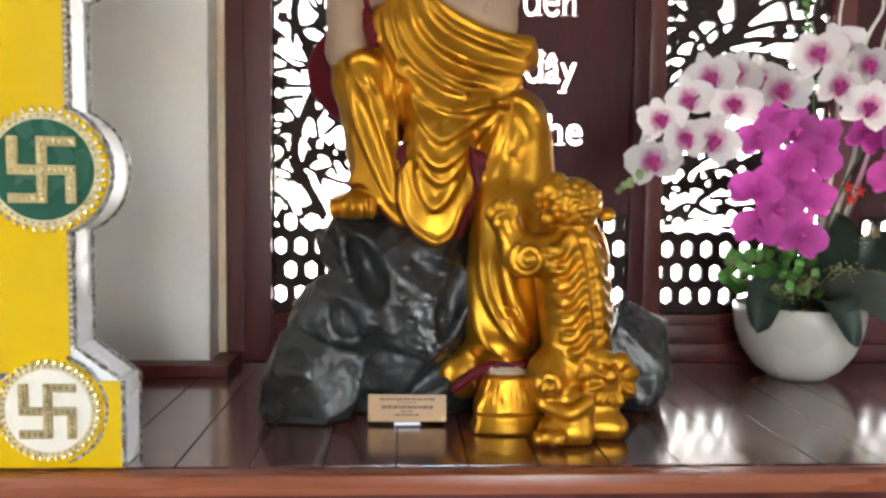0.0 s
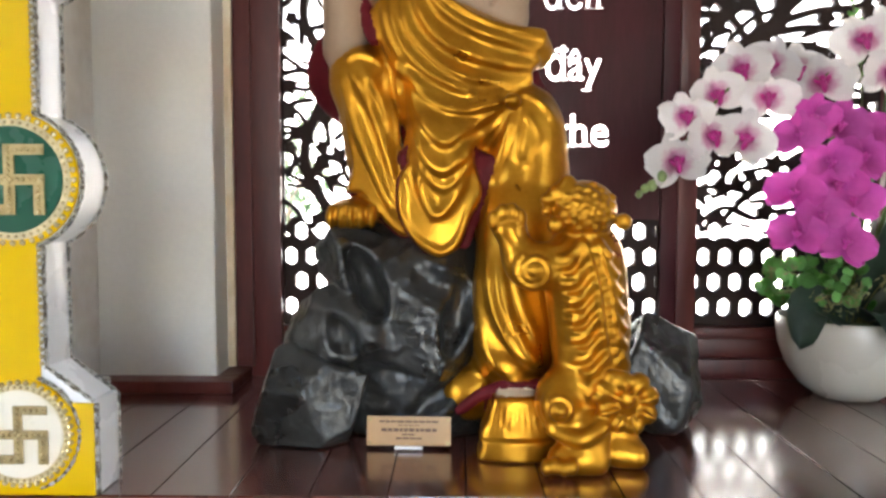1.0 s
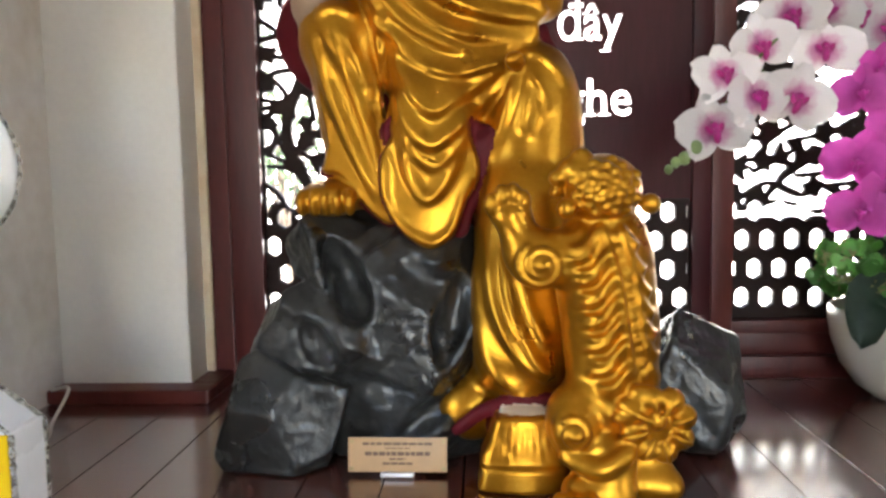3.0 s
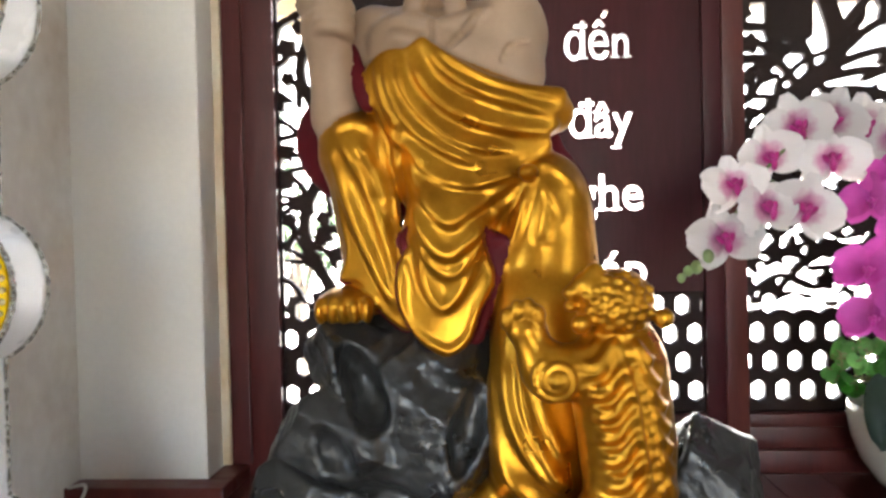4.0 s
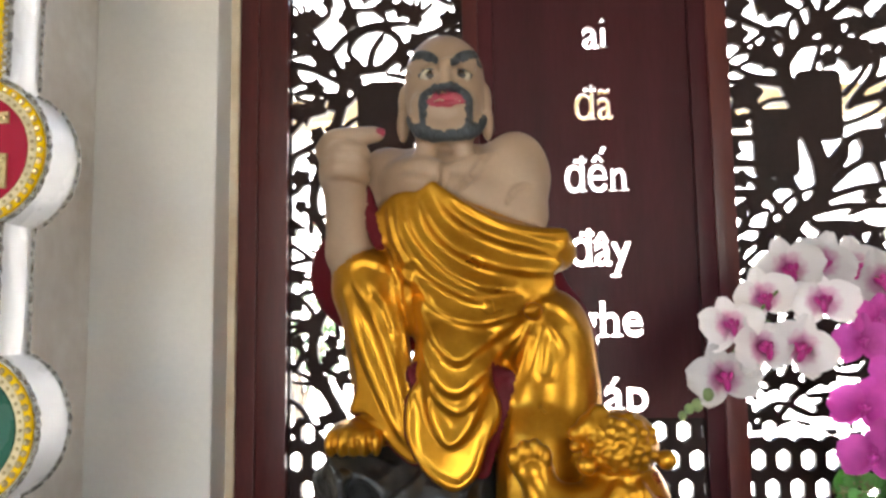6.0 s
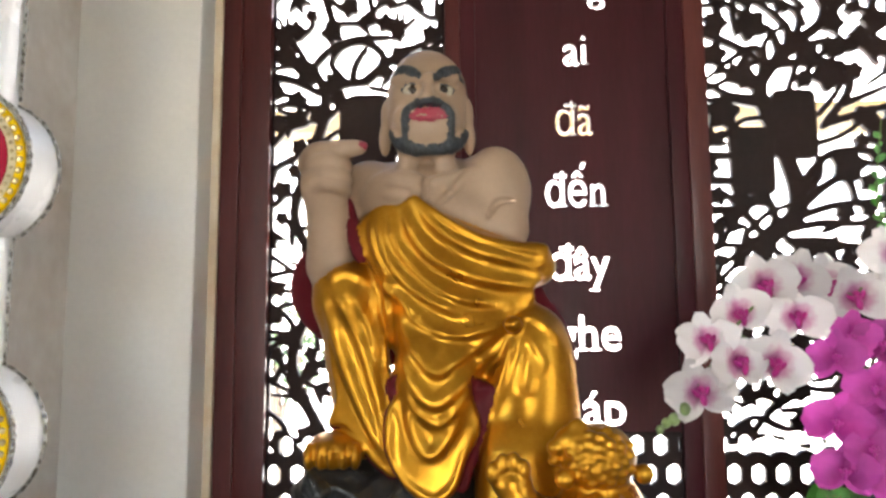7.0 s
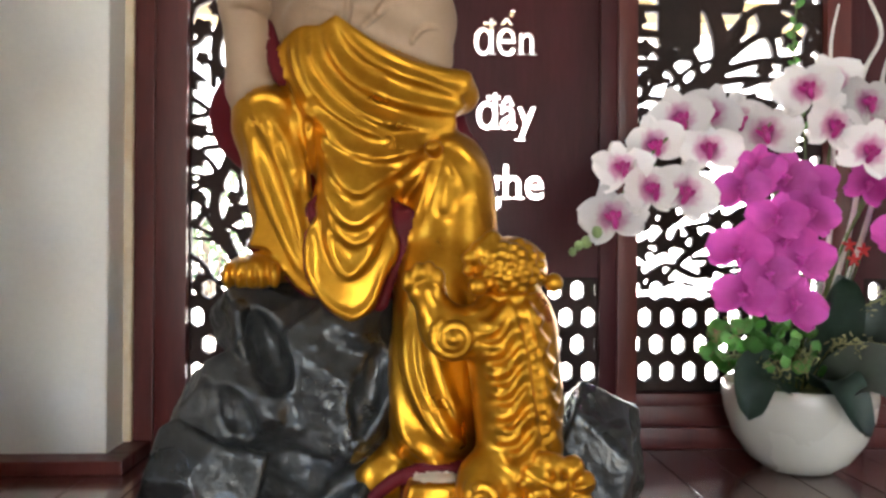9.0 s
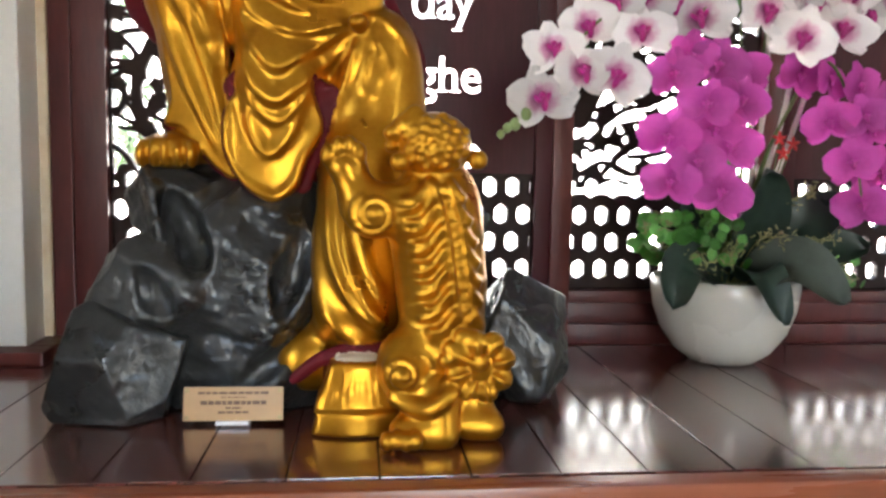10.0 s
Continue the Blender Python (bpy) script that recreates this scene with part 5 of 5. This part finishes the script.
post_r = 0.152
part("post", box(-0.25, post_r - 0.004, YF + 0.004, YB, 0.16, 1.75, 0.002), M_white, col, "white side of the column")
part("post_face", box(-0.25, post_r - 0.012, YF, YF + 0.0038, 0.16, 1.75, 0.001), M_yellow, col)
part("foot_block", box(-0.25, 0.226, YF + 0.004, YB, 0.0, 0.150, 0.003), M_white, col)
part("foot_face", box(-0.25, 0.222, YF, YF + 0.0038, 0.0, 0.148, 0.001), M_yellow, col)
bm = bmesh.new()
v = [bm.verts.new(p) for p in ((post_r - 0.006, YF + 0.004, 0.150), (0.215, YF + 0.004, 0.150), (post_r - 0.006, YF + 0.004, 0.205),
                               (post_r - 0.006, YB, 0.150), (0.215, YB, 0.150), (post_r - 0.006, YB, 0.205))]
for f in ((0, 1, 2), (5, 4, 3), (0, 3, 4, 1), (1, 4, 5, 2), (2, 5, 3, 0)):
    bm.faces.new([v[i] for i in f])
part("shoulder", bm, M_white, col, smooth=False)
for y in (YF + 0.003, YB):
    glitter_edge([(0.226, y, 0.148 - 0.148 * i / 24) for i in range(25)], col)
    glitter_edge([(0.148 + 0.074 * i / 14, y, 0.205 - 0.055 * i / 14) for i in range(15)], col)


def medallion(cz, r, face_mat, sign):
    med = part("medallion", disc(0.106, YF + 0.004, YB, cz, r, seg=64, bevel=0.002), M_white, col, "round white-sided medallion")
    part("yellow_rim", disc(0.106, YF - 0.003, YF + 0.0036, cz, r - 0.004, seg=64, bevel=0.0015), M_yellow, med)
    part("pale_ring", disc(0.106, YF - 0.0046, YF - 0.0031, cz, r * 0.865, seg=64, bevel=0.0005), M_pale, med, "pale gold ring with small studs")
    part("coloured_disc", disc(0.106, YF - 0.006, YF - 0.0032, cz, r * 0.76, seg=64, bevel=0.001), face_mat, med)
    n = 40
    beads([(0.106 + (r - 0.010) * math.cos(2 * math.pi * i / n), YF - 0.004, cz + (r - 0.010) * math.sin(2 * math.pi * i / n)) for i in range(n)], 0.0052, "bead_ring", med)
    n = 46
    beads([(0.106 + r * 0.812 * math.cos(2 * math.pi * i / n), YF - 0.0052, cz + r * 0.812 * math.sin(2 * math.pi * i / n)) for i in range(n)], 0.0030, "bead_ring", med, M_brass)
    for y in (YF + 0.002, YB):
        glitter_edge([(0.106 + (r + 0.001) * math.cos(a), y, cz + (r + 0.001) * math.sin(a)) for a in [-1.25 + 2.5 * i / 40 for i in range(41)]], med)
    L, w = r * 0.50, r * 0.075
    if sign == "manji":
        bars = ((-w, w, -L, L), (-L, L, -w, w), (w, L, L - 2 * w, L), (L - 2 * w, L, -L, -w), (-L, -w, -L, -L + 2 * w), (-L, -L + 2 * w, w, L))
    else:
        bars = ((-L, L, L - 2 * w, L), (-w, w, -L, L - 2 * w), (-L, -w, -0.4 * L, -0.4 * L + 2 * w), (w, L, -0.4 * L, -0.4 * L + 2 * w), (L - 2 * w, L, -L, -0.4 * L))
    bm = bmesh.new()
    studs = []
    for k, (x0, x1, z0, z1) in enumerate(bars):
        box(0.106 + x0, 0.106 + x1, YF - 0.0095 - 0.0003 * k, YF - 0.0058, cz + z0, cz + z1, bm=bm)
        nn = max(2, int(max(x1 - x0, z1 - z0) / 0.0085))
        for i in range(nn):
            t = (i + 0.5) / nn
            studs.append((0.106 + ((x0 + x1) / 2 if z1 - z0 > x1 - x0 else x0 + (x1 - x0) * t), YF - 0.011, cz + ((z0 + z1) / 2 if z1 - z0 <= x1 - x0 else z0 + (z1 - z0) * t)))
    emblem = part("emblem", bm, M_brass if face_mat == M_ivory else M_bead, med, "raised beaded emblem bars", smooth=False)
    beads(studs, 0.0042, "studs", med, M_brass if face_mat == M_ivory else M_bead)


medallion(0.099, 0.092, M_ivory, "manji")
medallion(0.497, 0.108, M_green, "manji")
medallion(0.880, 0.108, M_red, "bars")
medallion(1.264, 0.108, M_green, "manji")
for z0, z1 in ((0.205, 0.395), (0.60, 0.787), (0.99, 1.177), (1.38, 1.74)):
    n = int((z1 - z0) / 0.011)
    beads([(post_r - 0.008, YF - 0.001, z0 + (z1 - z0) * (i + 0.5) / n) for i in range(n)], 0.0042, "bead_row", col, M_brass)
    for y in (YF + 0.003, YB):
        glitter_edge([(post_r - 0.003, y, z0 + (z1 - z0) * i / 30) for i in range(31)], col)

# a loose cable by the wall's foot
cable = tube(curve_pts([(-0.775, 1.93, 0.034), (-0.72, 1.90, 0.045), (-0.70, 1.80, 0.006), (-0.66, 1.70, 0.004), (-0.68, 1.60, 0.004), (-0.74, 1.55, 0.004), (-0.77, 1.62, 0.004)], 48), 0.0035)
tagged(part("cable", cable, M_cable), "thin loose pale cable lying along the wall", "cable")


# ---- white pot ----
prof = [(0.060, 0.001), (0.074, 0.004), (0.110, 0.030), (0.142, 0.075), (0.160, 0.125), (0.167, 0.170), (0.166, 0.192), (0.163, 0.197), (0.159, 0.193), (0.157, 0.165), (0.02, 0.160)]
pot = tagged(part("flower_pot", lathe(prof, 64), M_pot), "round white glazed ceramic flower pot on the planks", "pot")
pot.location = (1.027, 1.952, 0)
pot.scale = (0.96, 0.96, 0.98)


# ---- orchids ----
def petal_patch(bm, heart, length, width, ang, cup, root, tip_round=0.8, twist=0.0, nu=7, nv=8, y0=0.0, ruffle=0.0, rng=random):
    """One petal lying in the x-z plane, fanning from the heart."""
    c, s = math.cos(ang), math.sin(ang)
    ph = rng.uniform(0, 6)
    rows = []
    for i in range(nv + 1):
        t = i / nv
        w = width * (math.sin(math.pi * min(1, t ** 0.75 * tip_round + 0.06)) ** 0.75) if tip_round < 1 else width * math.sin(math.pi * t) ** 0.6
        row = []
        for j in range(nu + 1):
            u = 2 * j / nu - 1
            a, b = root + t * length, u * w / 2
            y = y0 - cup * (t * t) + 0.35 * cup * u * u + twist * u * t + ruffle * math.sin(6 * u + 5 * t + ph) * t
            v = bm.verts.new((a * c - b * s, y, a * s + b * c))
            v[heart] = min(1, math.hypot(a, b) / 0.05)
            row.append(v)
        rows.append(row)
    for r0, r1 in zip(rows, rows[1:]):
        for j in range(nu):
            try:
                bm.faces.new((r0[j], r0[j + 1], r1[j + 1], r1[j]))
            except ValueError:
                pass


def flower_mesh(name, seed, material):
    rng = random.Random(seed)
    bm = bmesh.new()
    heart = bm.verts.layers.float.new("heart")
    for ang in (90, 218, 322):
        petal_patch(bm, heart, 0.046, 0.036, radians(ang + rng.uniform(-6, 6)), rng.uniform(-0.010, 0.010), 0.002, 0.86, y0=0.003, ruffle=0.0016, rng=rng)
    for ang in (8, 172):
        petal_patch(bm, heart, 0.050, 0.060, radians(ang + rng.uniform(-6, 6)), rng.uniform(0.002, 0.016), 0.001, 0.86, twist=rng.uniform(-0.003, 0.003), y0=-0.002, ruffle=0.0018, rng=rng)
    me = bpy.data.meshes.new(name)
    bmesh.ops.remove_doubles(bm, verts=bm.verts, dist=1e-6)
    bm.to_mesh(me)
    bm.free()
    for p in me.polygons:
        p.use_smooth = True
    me.materials.append(material)
    return me


def lip_mesh(material):
    bm = bmesh.new()
    bmesh.ops.create_icosphere(bm, subdivisions=2, radius=1, matrix=Matrix.Translation((0, -0.010, 0.003)) @ Matrix.Diagonal((0.006, 0.008, 0.007, 1)))
    for sx in (-1, 1):
        bmesh.ops.create_icosphere(bm, subdivisions=2, radius=1, matrix=pose(sx * 0.008, -0.010, -0.002, 0, sx * 35, 0) @ Matrix.Diagonal((0.0045, 0.006, 0.010, 1)))
    bmesh.ops.create_icosphere(bm, subdivisions=2, radius=1, matrix=pose(0, -0.013, -0.012, 25, 0, 0) @ Matrix.Diagonal((0.006, 0.005, 0.013, 1)))
    me = bpy.data.meshes.new("lip")
    bm.to_mesh(me)
    bm.free()
    for p in me.polygons:
        p.use_smooth = True
    me.materials.append(material)
    return me


WHITE = [flower_mesh("flower", 50 + i, M_petal_white) for i in range(4)]
PINK = [flower_mesh("flower", 70 + i, M_petal_pink) for i in range(4)]
LIPS = lip_mesh(M_lip_orchid)
LIPS_PINK = lip_mesh(M_lip_pink)
POT_AT = Vector((1.021, 1.950, 0.165))


def spray(label, stem_pts, flowers, meshes, seed, buds=(), size=1.2):
    """An arching stem with its flowers."""
    rng = random.Random(seed)
    root = tagged(thing("orchid_spray", stem_pts[0]), label, "orchid", "orchids in the pot")
    inv = Matrix.Translation(-Vector(stem_pts[0]))
    line = curve_pts(stem_pts, 40)
    st = part("stem", tube([p + inv.translation for p in line], [0.0042 - 0.0022 * i / len(line) for i in range(len(line))], seg=6), M_stem, root)
    for x, y, z in flowers:
        at = Vector((x, y, z))
        near = min(line, key=lambda p: (p - at).length)
        f = new("flower", rng.choice(meshes))
        f.parent = root
        yaw = rng.uniform(-28, 28)
        f.matrix_basis = Matrix.Translation(at + inv.translation) @ pose(0, 0, 0, rng.uniform(-22, 12), rng.uniform(-20, 20), yaw) @ Matrix.Scale(size * rng.uniform(0.93, 1.1), 4)
        lp = new("lip", LIPS if meshes is WHITE else LIPS_PINK)
        lp.scale = (0.85, 0.85, 0.85) if meshes is WHITE else (0.6, 0.6, 0.6)
        lp.parent = f
        back = at + Vector((0, 0.004, 0))
        part("flower_stalk", tube(curve_pts([near + inv.translation, (near + back) / 2 + Vector((0, 0.012, 0.008)) + inv.translation, back + inv.translation], 8), 0.0016, seg=5), M_stem, root)
    for x, y, z, r in buds:
        bm = bmesh.new()
        bmesh.ops.create_icosphere(bm, subdivisions=2, radius=1, matrix=Matrix.Translation(Vector((x, y, z)) + inv.translation) @ Matrix.Diagonal((r, r, r * 1.15, 1)))
        part("bud", bm, M_bud, root)
    return root


spray("arching artificial orchid spray with white and magenta-hearted flowers", [POT_AT, (0.95, 1.86, 0.50), (0.83, 1.74, 0.72), (0.70, 1.67, 0.73), (0.60, 1.63, 0.66), (0.53, 1.61, 0.57), (0.472, 1.60, 0.495), (0.445, 1.60, 0.478)],
      [(0.600, 1.640, 0.671), (0.515, 1.600, 0.539), (0.652, 1.655, 0.722), (0.534, 1.612, 0.625), (0.582, 1.605, 0.588), (0.652, 1.625, 0.586), (0.700, 1.640, 0.664), (0.718, 1.675, 0.735)],
      WHITE, 1, [(0.487, 1.598, 0.512, 0.011), (0.470, 1.598, 0.495, 0.010), (0.457, 1.600, 0.489, 0.008), (0.446, 1.600, 0.478, 0.007)])
spray("tall artificial orchid spray with white and magenta-hearted flowers", [POT_AT, (1.03, 1.88, 0.52), (1.00, 1.76, 0.76), (0.93, 1.69, 0.80), (0.86, 1.67, 0.75), (0.81, 1.66, 0.70)],
      [(0.816, 1.665, 0.699), (0.882, 1.645, 0.775), (0.924, 1.630, 0.708), (0.992, 1.640, 0.752), (0.992, 1.630, 0.664), (0.950, 1.680, 0.800), (0.775, 1.690, 0.725)], WHITE, 2)
spray("short artificial orchid spray with white and magenta-hearted flowers", [POT_AT, (1.10, 1.90, 0.50), (1.15, 1.78, 0.75), (1.12, 1.72, 0.80), (1.06, 1.70, 0.75)],
      [(1.048, 1.690, 0.735), (1.120, 1.690, 0.765), (1.172, 1.720, 0.725), (1.10, 1.680, 0.690), (1.235, 1.74, 0.76)], WHITE, 3)
spray("full artificial orchid spray with crowded magenta flowers", [POT_AT, (0.97, 1.84, 0.48), (0.90, 1.72, 0.62), (0.84, 1.68, 0.58), (0.81, 1.67, 0.48), (0.80, 1.68, 0.40)],
      [(0.768, 1.655, 0.596), (0.852, 1.660, 0.617), (0.893, 1.650, 0.553), (0.760, 1.650, 0.484), (0.872, 1.640, 0.467), (0.768, 1.650, 0.402), (0.860, 1.640, 0.385), (0.822, 1.632, 0.540), (0.812, 1.640, 0.440),
       (0.906, 1.68, 0.60), (0.798, 1.66, 0.63), (0.846, 1.65, 0.50)], PINK, 4, size=1.06)
spray("drooping artificial orchid spray with crowded magenta flowers", [POT_AT, (1.06, 1.86, 0.46), (1.12, 1.78, 0.64), (1.17, 1.76, 0.58), (1.19, 1.75, 0.46), (1.21, 1.75, 0.36)],
      [(1.066, 1.760, 0.616), (1.190, 1.755, 0.600), (1.172, 1.735, 0.447), (1.203, 1.740, 0.362), (1.125, 1.745, 0.525), (1.215, 1.745, 0.513), (1.130, 1.760, 0.610), (1.250, 1.76, 0.43), (1.19, 1.73, 0.535), (1.26, 1.77, 0.56)], PINK, 5, size=1.06)

# bare white twigs above the flowers
tw = tagged(thing("twig_bundle", POT_AT), "bare curly whitish twigs rising from the pot", "twigs")
for pts in ([(0, 0, 0), (0.02, -0.10, 0.35), (-0.02, -0.18, 0.62), (-0.035, -0.20, 0.72), (-0.02, -0.20, 0.80)],
            [(0.01, 0, 0), (0.06, -0.12, 0.40), (0.03, -0.19, 0.64), (0.06, -0.21, 0.74), (0.03, -0.21, 0.83), (0.07, -0.20, 0.90)],
            [(0.02, 0, 0), (0.10, -0.12, 0.42), (0.07, -0.20, 0.66), (0.11, -0.21, 0.73), (0.16, -0.20, 0.76)]):
    part("twig", tube(curve_pts(pts, 36), [0.006 - 0.0001 * i for i in range(40)], seg=7), M_twig, tw)


# a thin leafy vine standing among the twigs
vine = tagged(thing("vine_sprig", POT_AT), "thin upright artificial vine with small green leaves", "sprig")
VINE_PTS = [(-0.01, 0.0, 0.0), (-0.02, -0.08, 0.35), (-0.05, -0.12, 0.62), (-0.075, -0.13, 0.74), (-0.055, -0.13, 0.90)]
vline = curve_pts(VINE_PTS, 40)
part("stem", tube(vline, [0.0028 - 0.00004 * i for i in range(len(vline))], seg=6), M_stem, vine)

# ---- foliage in the pot ----
def strap_leaf(base, mid, tip, width, material, parent, name="leaf", thick=0.0022):
    line = curve_pts([base, mid, tip], 14)
    bm = bmesh.new()
    rows = []
    m = len(line) - 1
    for i, p in enumerate(line):
        d = (line[min(i + 1, m)] - line[max(i - 1, 0)]).normalized()
        side = d.cross(Vector((0, -0.75, 0.55))).normalized()
        up = side.cross(d).normalized()
        t = i / m
        w = width * 0.5 * max(0.04, math.sin(math.pi * (0.12 + 0.88 * t) ** 0.95) ** 0.48)
        rows.append([bm.verts.new(p + side * (u * w) + up * (0.18 * width * u * u)) for u in (-1, -0.55, -0.08, 0, 0.08, 0.55, 1)])
    for r0, r1 in zip(rows, rows[1:]):
        for j in range(6):
            bm.faces.new((r0[j], r0[j + 1], r1[j + 1], r1[j]))
    bmesh.ops.solidify(bm, geom=bm.faces[:], thickness=thick)
    return part(name, bm, material, parent)


fol = tagged(thing("orchid_foliage", POT_AT), "broad dark green artificial orchid leaves spreading over the pot rim", "leaves")
LF = [((-0.04, -0.08, 0.03), (-0.15, -0.14, 0.07), (-0.185, -0.17, -0.02), 0.095, M_leaf),
      ((0.00, -0.10, 0.03), (0.00, -0.18, 0.055), (0.035, -0.205, -0.045), 0.085, M_leaf),
      ((0.02, -0.09, 0.03), (0.075, -0.175, 0.072), (0.160, -0.20, -0.004), 0.125, M_leaf_grey),
      ((0.02, -0.03, 0.02), (0.03, -0.10, 0.17), (0.02, -0.13, 0.27), 0.115, M_leaf),
      ((0.05, -0.02, 0.02), (0.14, -0.08, 0.15), (0.22, -0.11, 0.20), 0.115, M_leaf),
      ((0.06, 0.00, 0.02), (0.18, -0.06, 0.09), (0.29, -0.08, 0.10), 0.100, M_leaf),
      ((-0.02, 0.02, 0.02), (-0.08, -0.02, 0.16), (-0.10, -0.04, 0.24), 0.100, M_leaf)]
for a, b, c, w, m_ in LF:
    strap_leaf(a, b, c, w, m_, fol)


def round_leaf_mesh():
    bm = bmesh.new()
    c = bm.verts.new((0, 0, 0.0))
    ring1 = [bm.verts.new((0.55 * math.cos(a), 0.07, 0.55 * math.sin(a) + 0.5)) for a in [2 * math.pi * i / 12 for i in range(12)]]
    ring2 = [bm.verts.new((0.92 * math.cos(a), -0.03 + 0.08 * math.sin(3 * a), 0.92 * math.sin(a) + 0.55)) for a in [2 * math.pi * i / 12 for i in range(12)]]
    mid = bm.verts.new((0, 0.10, 0.5))
    for i in range(12):
        j = (i + 1) % 12
        bm.faces.new((mid, ring1[i], ring1[j]))
        bm.faces.new((ring1[i], ring2[i], ring2[j], ring1[j]))
    bm.verts.remove(c)
    bmesh.ops.solidify(bm, geom=bm.faces[:], thickness=0.06)
    bmesh.ops.recalc_face_normals(bm, faces=bm.faces)
    me = bpy.data.meshes.new("leaf")
    bm.to_mesh(me)
    bm.free()
    for p in me.polygons:
        p.use_smooth = True
    me.materials.append(M_round)
    return me


ROUND = round_leaf_mesh()
vrng = random.Random(8)
for i in range(18):
    lf = new("leaf", ROUND)
    lf.parent = vine
    p = vline[18 + i * (len(vline) - 19) // 18]
    lf.matrix_basis = Matrix.Translation(p) @ pose(0, 0, 0, vrng.uniform(-40, 20), (-1) ** i * vrng.uniform(35, 85), vrng.uniform(-30, 30)) @ Matrix.Diagonal((0.0075, 0.009, 0.0125, 1))


def round_bush(name, label, at, spread, count, seed, r):
    rng = random.Random(seed)
    bush = tagged(thing(name, POT_AT), label, "leaves")
    for i in range(count):
        p = Vector(at) + Vector((rng.uniform(-1, 1) * spread[0], rng.uniform(-1, 1) * spread[1], rng.uniform(-1, 1) * spread[2]))
        lf = new("leaf", ROUND)
        lf.parent = bush
        lf.matrix_basis = Matrix.Translation(p) @ pose(0, 0, 0, rng.uniform(-45, 30), rng.uniform(-60, 60), rng.uniform(-40, 40)) @ Matrix.Scale(r * rng.uniform(0.75, 1.25), 4)
        if i % 4 == 0:
            part("stem", tube(curve_pts([(0, -0.02, 0.0), p * 0.5 + Vector((0, 0, 0.03)), p], 8), 0.0018, seg=5), M_stem, bush)
    return bush


round_bush("round_leaf_sprig", "bright green artificial round-leaved sprig hanging over the pot", (-0.190, -0.11, 0.115), (0.060, 0.03, 0.045), 34, 2, 0.0165)
round_bush("round_leaf_sprig", "green artificial round-leaved sprig among the orchid stems", (-0.070, -0.10, 0.135), (0.070, 0.03, 0.070), 40, 3, 0.014)
round_bush("round_leaf_sprig", "small green artificial sprig beside the orchid stems", (0.20, -0.10, 0.050), (0.07, 0.03, 0.030), 22, 4, 0.012)


def fern_sprig(at_list, seed, label):
    rng = random.Random(seed)
    root = tagged(thing("seed_sprig", POT_AT), label, "sprig")
    for tip in at_list:
        pts = curve_pts([(0, -0.03, 0.0), Vector(tip) * 0.55 + Vector((0, 0, 0.04)), tip], 12)
        part("stem", tube(pts, 0.0016, seg=5), M_sprig, root)
        bm = bmesh.new()
        for k in range(46):
            p = pts[rng.randrange(6, len(pts))] + Vector((rng.gauss(0, 0.012), rng.gauss(0, 0.010), rng.gauss(0, 0.010)))
            bmesh.ops.create_icosphere(bm, subdivisions=1, radius=1, matrix=Matrix.Translation(p) @ pose(0, 0, 0, rng.uniform(0, 360), rng.uniform(0, 360), 0) @ Matrix.Diagonal((0.0018, 0.0018, 0.0075, 1)))
        part("seed_head", bm, M_sprig, root)
    return root


fern_sprig([(-0.24, -0.14, 0.150), (-0.19, -0.10, 0.165), (-0.10, -0.13, 0.06), (-0.06, -0.13, 0.07), (-0.03, -0.13, 0.10), (-0.22, -0.13, 0.10), (-0.13, -0.13, 0.09)], 1, "pale yellow-green artificial seed sprigs in the pot")
fern_sprig([(0.10, -0.15, 0.115), (0.16, -0.16, 0.125), (0.09, -0.11, 0.21), (0.18, -0.15, 0.055), (0.06, -0.15, 0.13), (0.13, -0.13, 0.23), (0.22, -0.14, 0.04)], 2, "pale green artificial seed sprigs above the broad leaves")
part_of = tagged(thing("red_sprig", POT_AT), "thin stem with small red artificial blooms", "sprig")
for x, z in ((0.045, 0.33), (0.075, 0.32), (0.055, 0.30)):
    part("stem", tube(curve_pts([(0.02, 0, 0), (0.05, -0.08, 0.18), (x, -0.13, z)], 10), 0.0014, seg=5), M_stem, part_of)
    bm = bmesh.new()
    for a in range(5):
        bmesh.ops.create_icosphere(bm, subdivisions=1, radius=1, matrix=Matrix.Translation((x, -0.13, z)) @ pose(0, 0, 0, 0, 72 * a, 0) @ Matrix.Translation((0, 0, 0.008)) @ Matrix.Diagonal((0.004, 0.003, 0.009, 1)))
    part("bloom", bm, M_redflower, part_of)
part("moss", lathe([(0.02, 0.0), (0.150, -0.002), (0.120, 0.012), (0.05, 0.018)], 24), M_stem, fol)

# ---- planks of the platform ----
x = -0.51 - 0.125 * 3
prng = random.Random(12)
plank_meshes = []
for k in range(3):
    bm = box(0.0012, 0.1238, 0.0, 0.86, 0.4745, 0.4995, 0.0009)
    me = bpy.data.meshes.new("plank")
    bm.to_mesh(me)
    bm.free()
    me.materials.append(M_plank)
    plank_meshes.append(me)
while x < 3.95:
    if x > -0.80:
        pk = new("plank", plank_meshes[prng.randrange(3)])
        pk.parent = platform
        pk.location = (x, 1.306, 0.0005 * prng.uniform(-1, 0.6))
    x += 0.125
pk = new("plank", plank_meshes[0])
pk.parent = platform
pk.location = (-0.7895, 1.306, -0.0008)
pk.scale = (0.22, 1, 1)
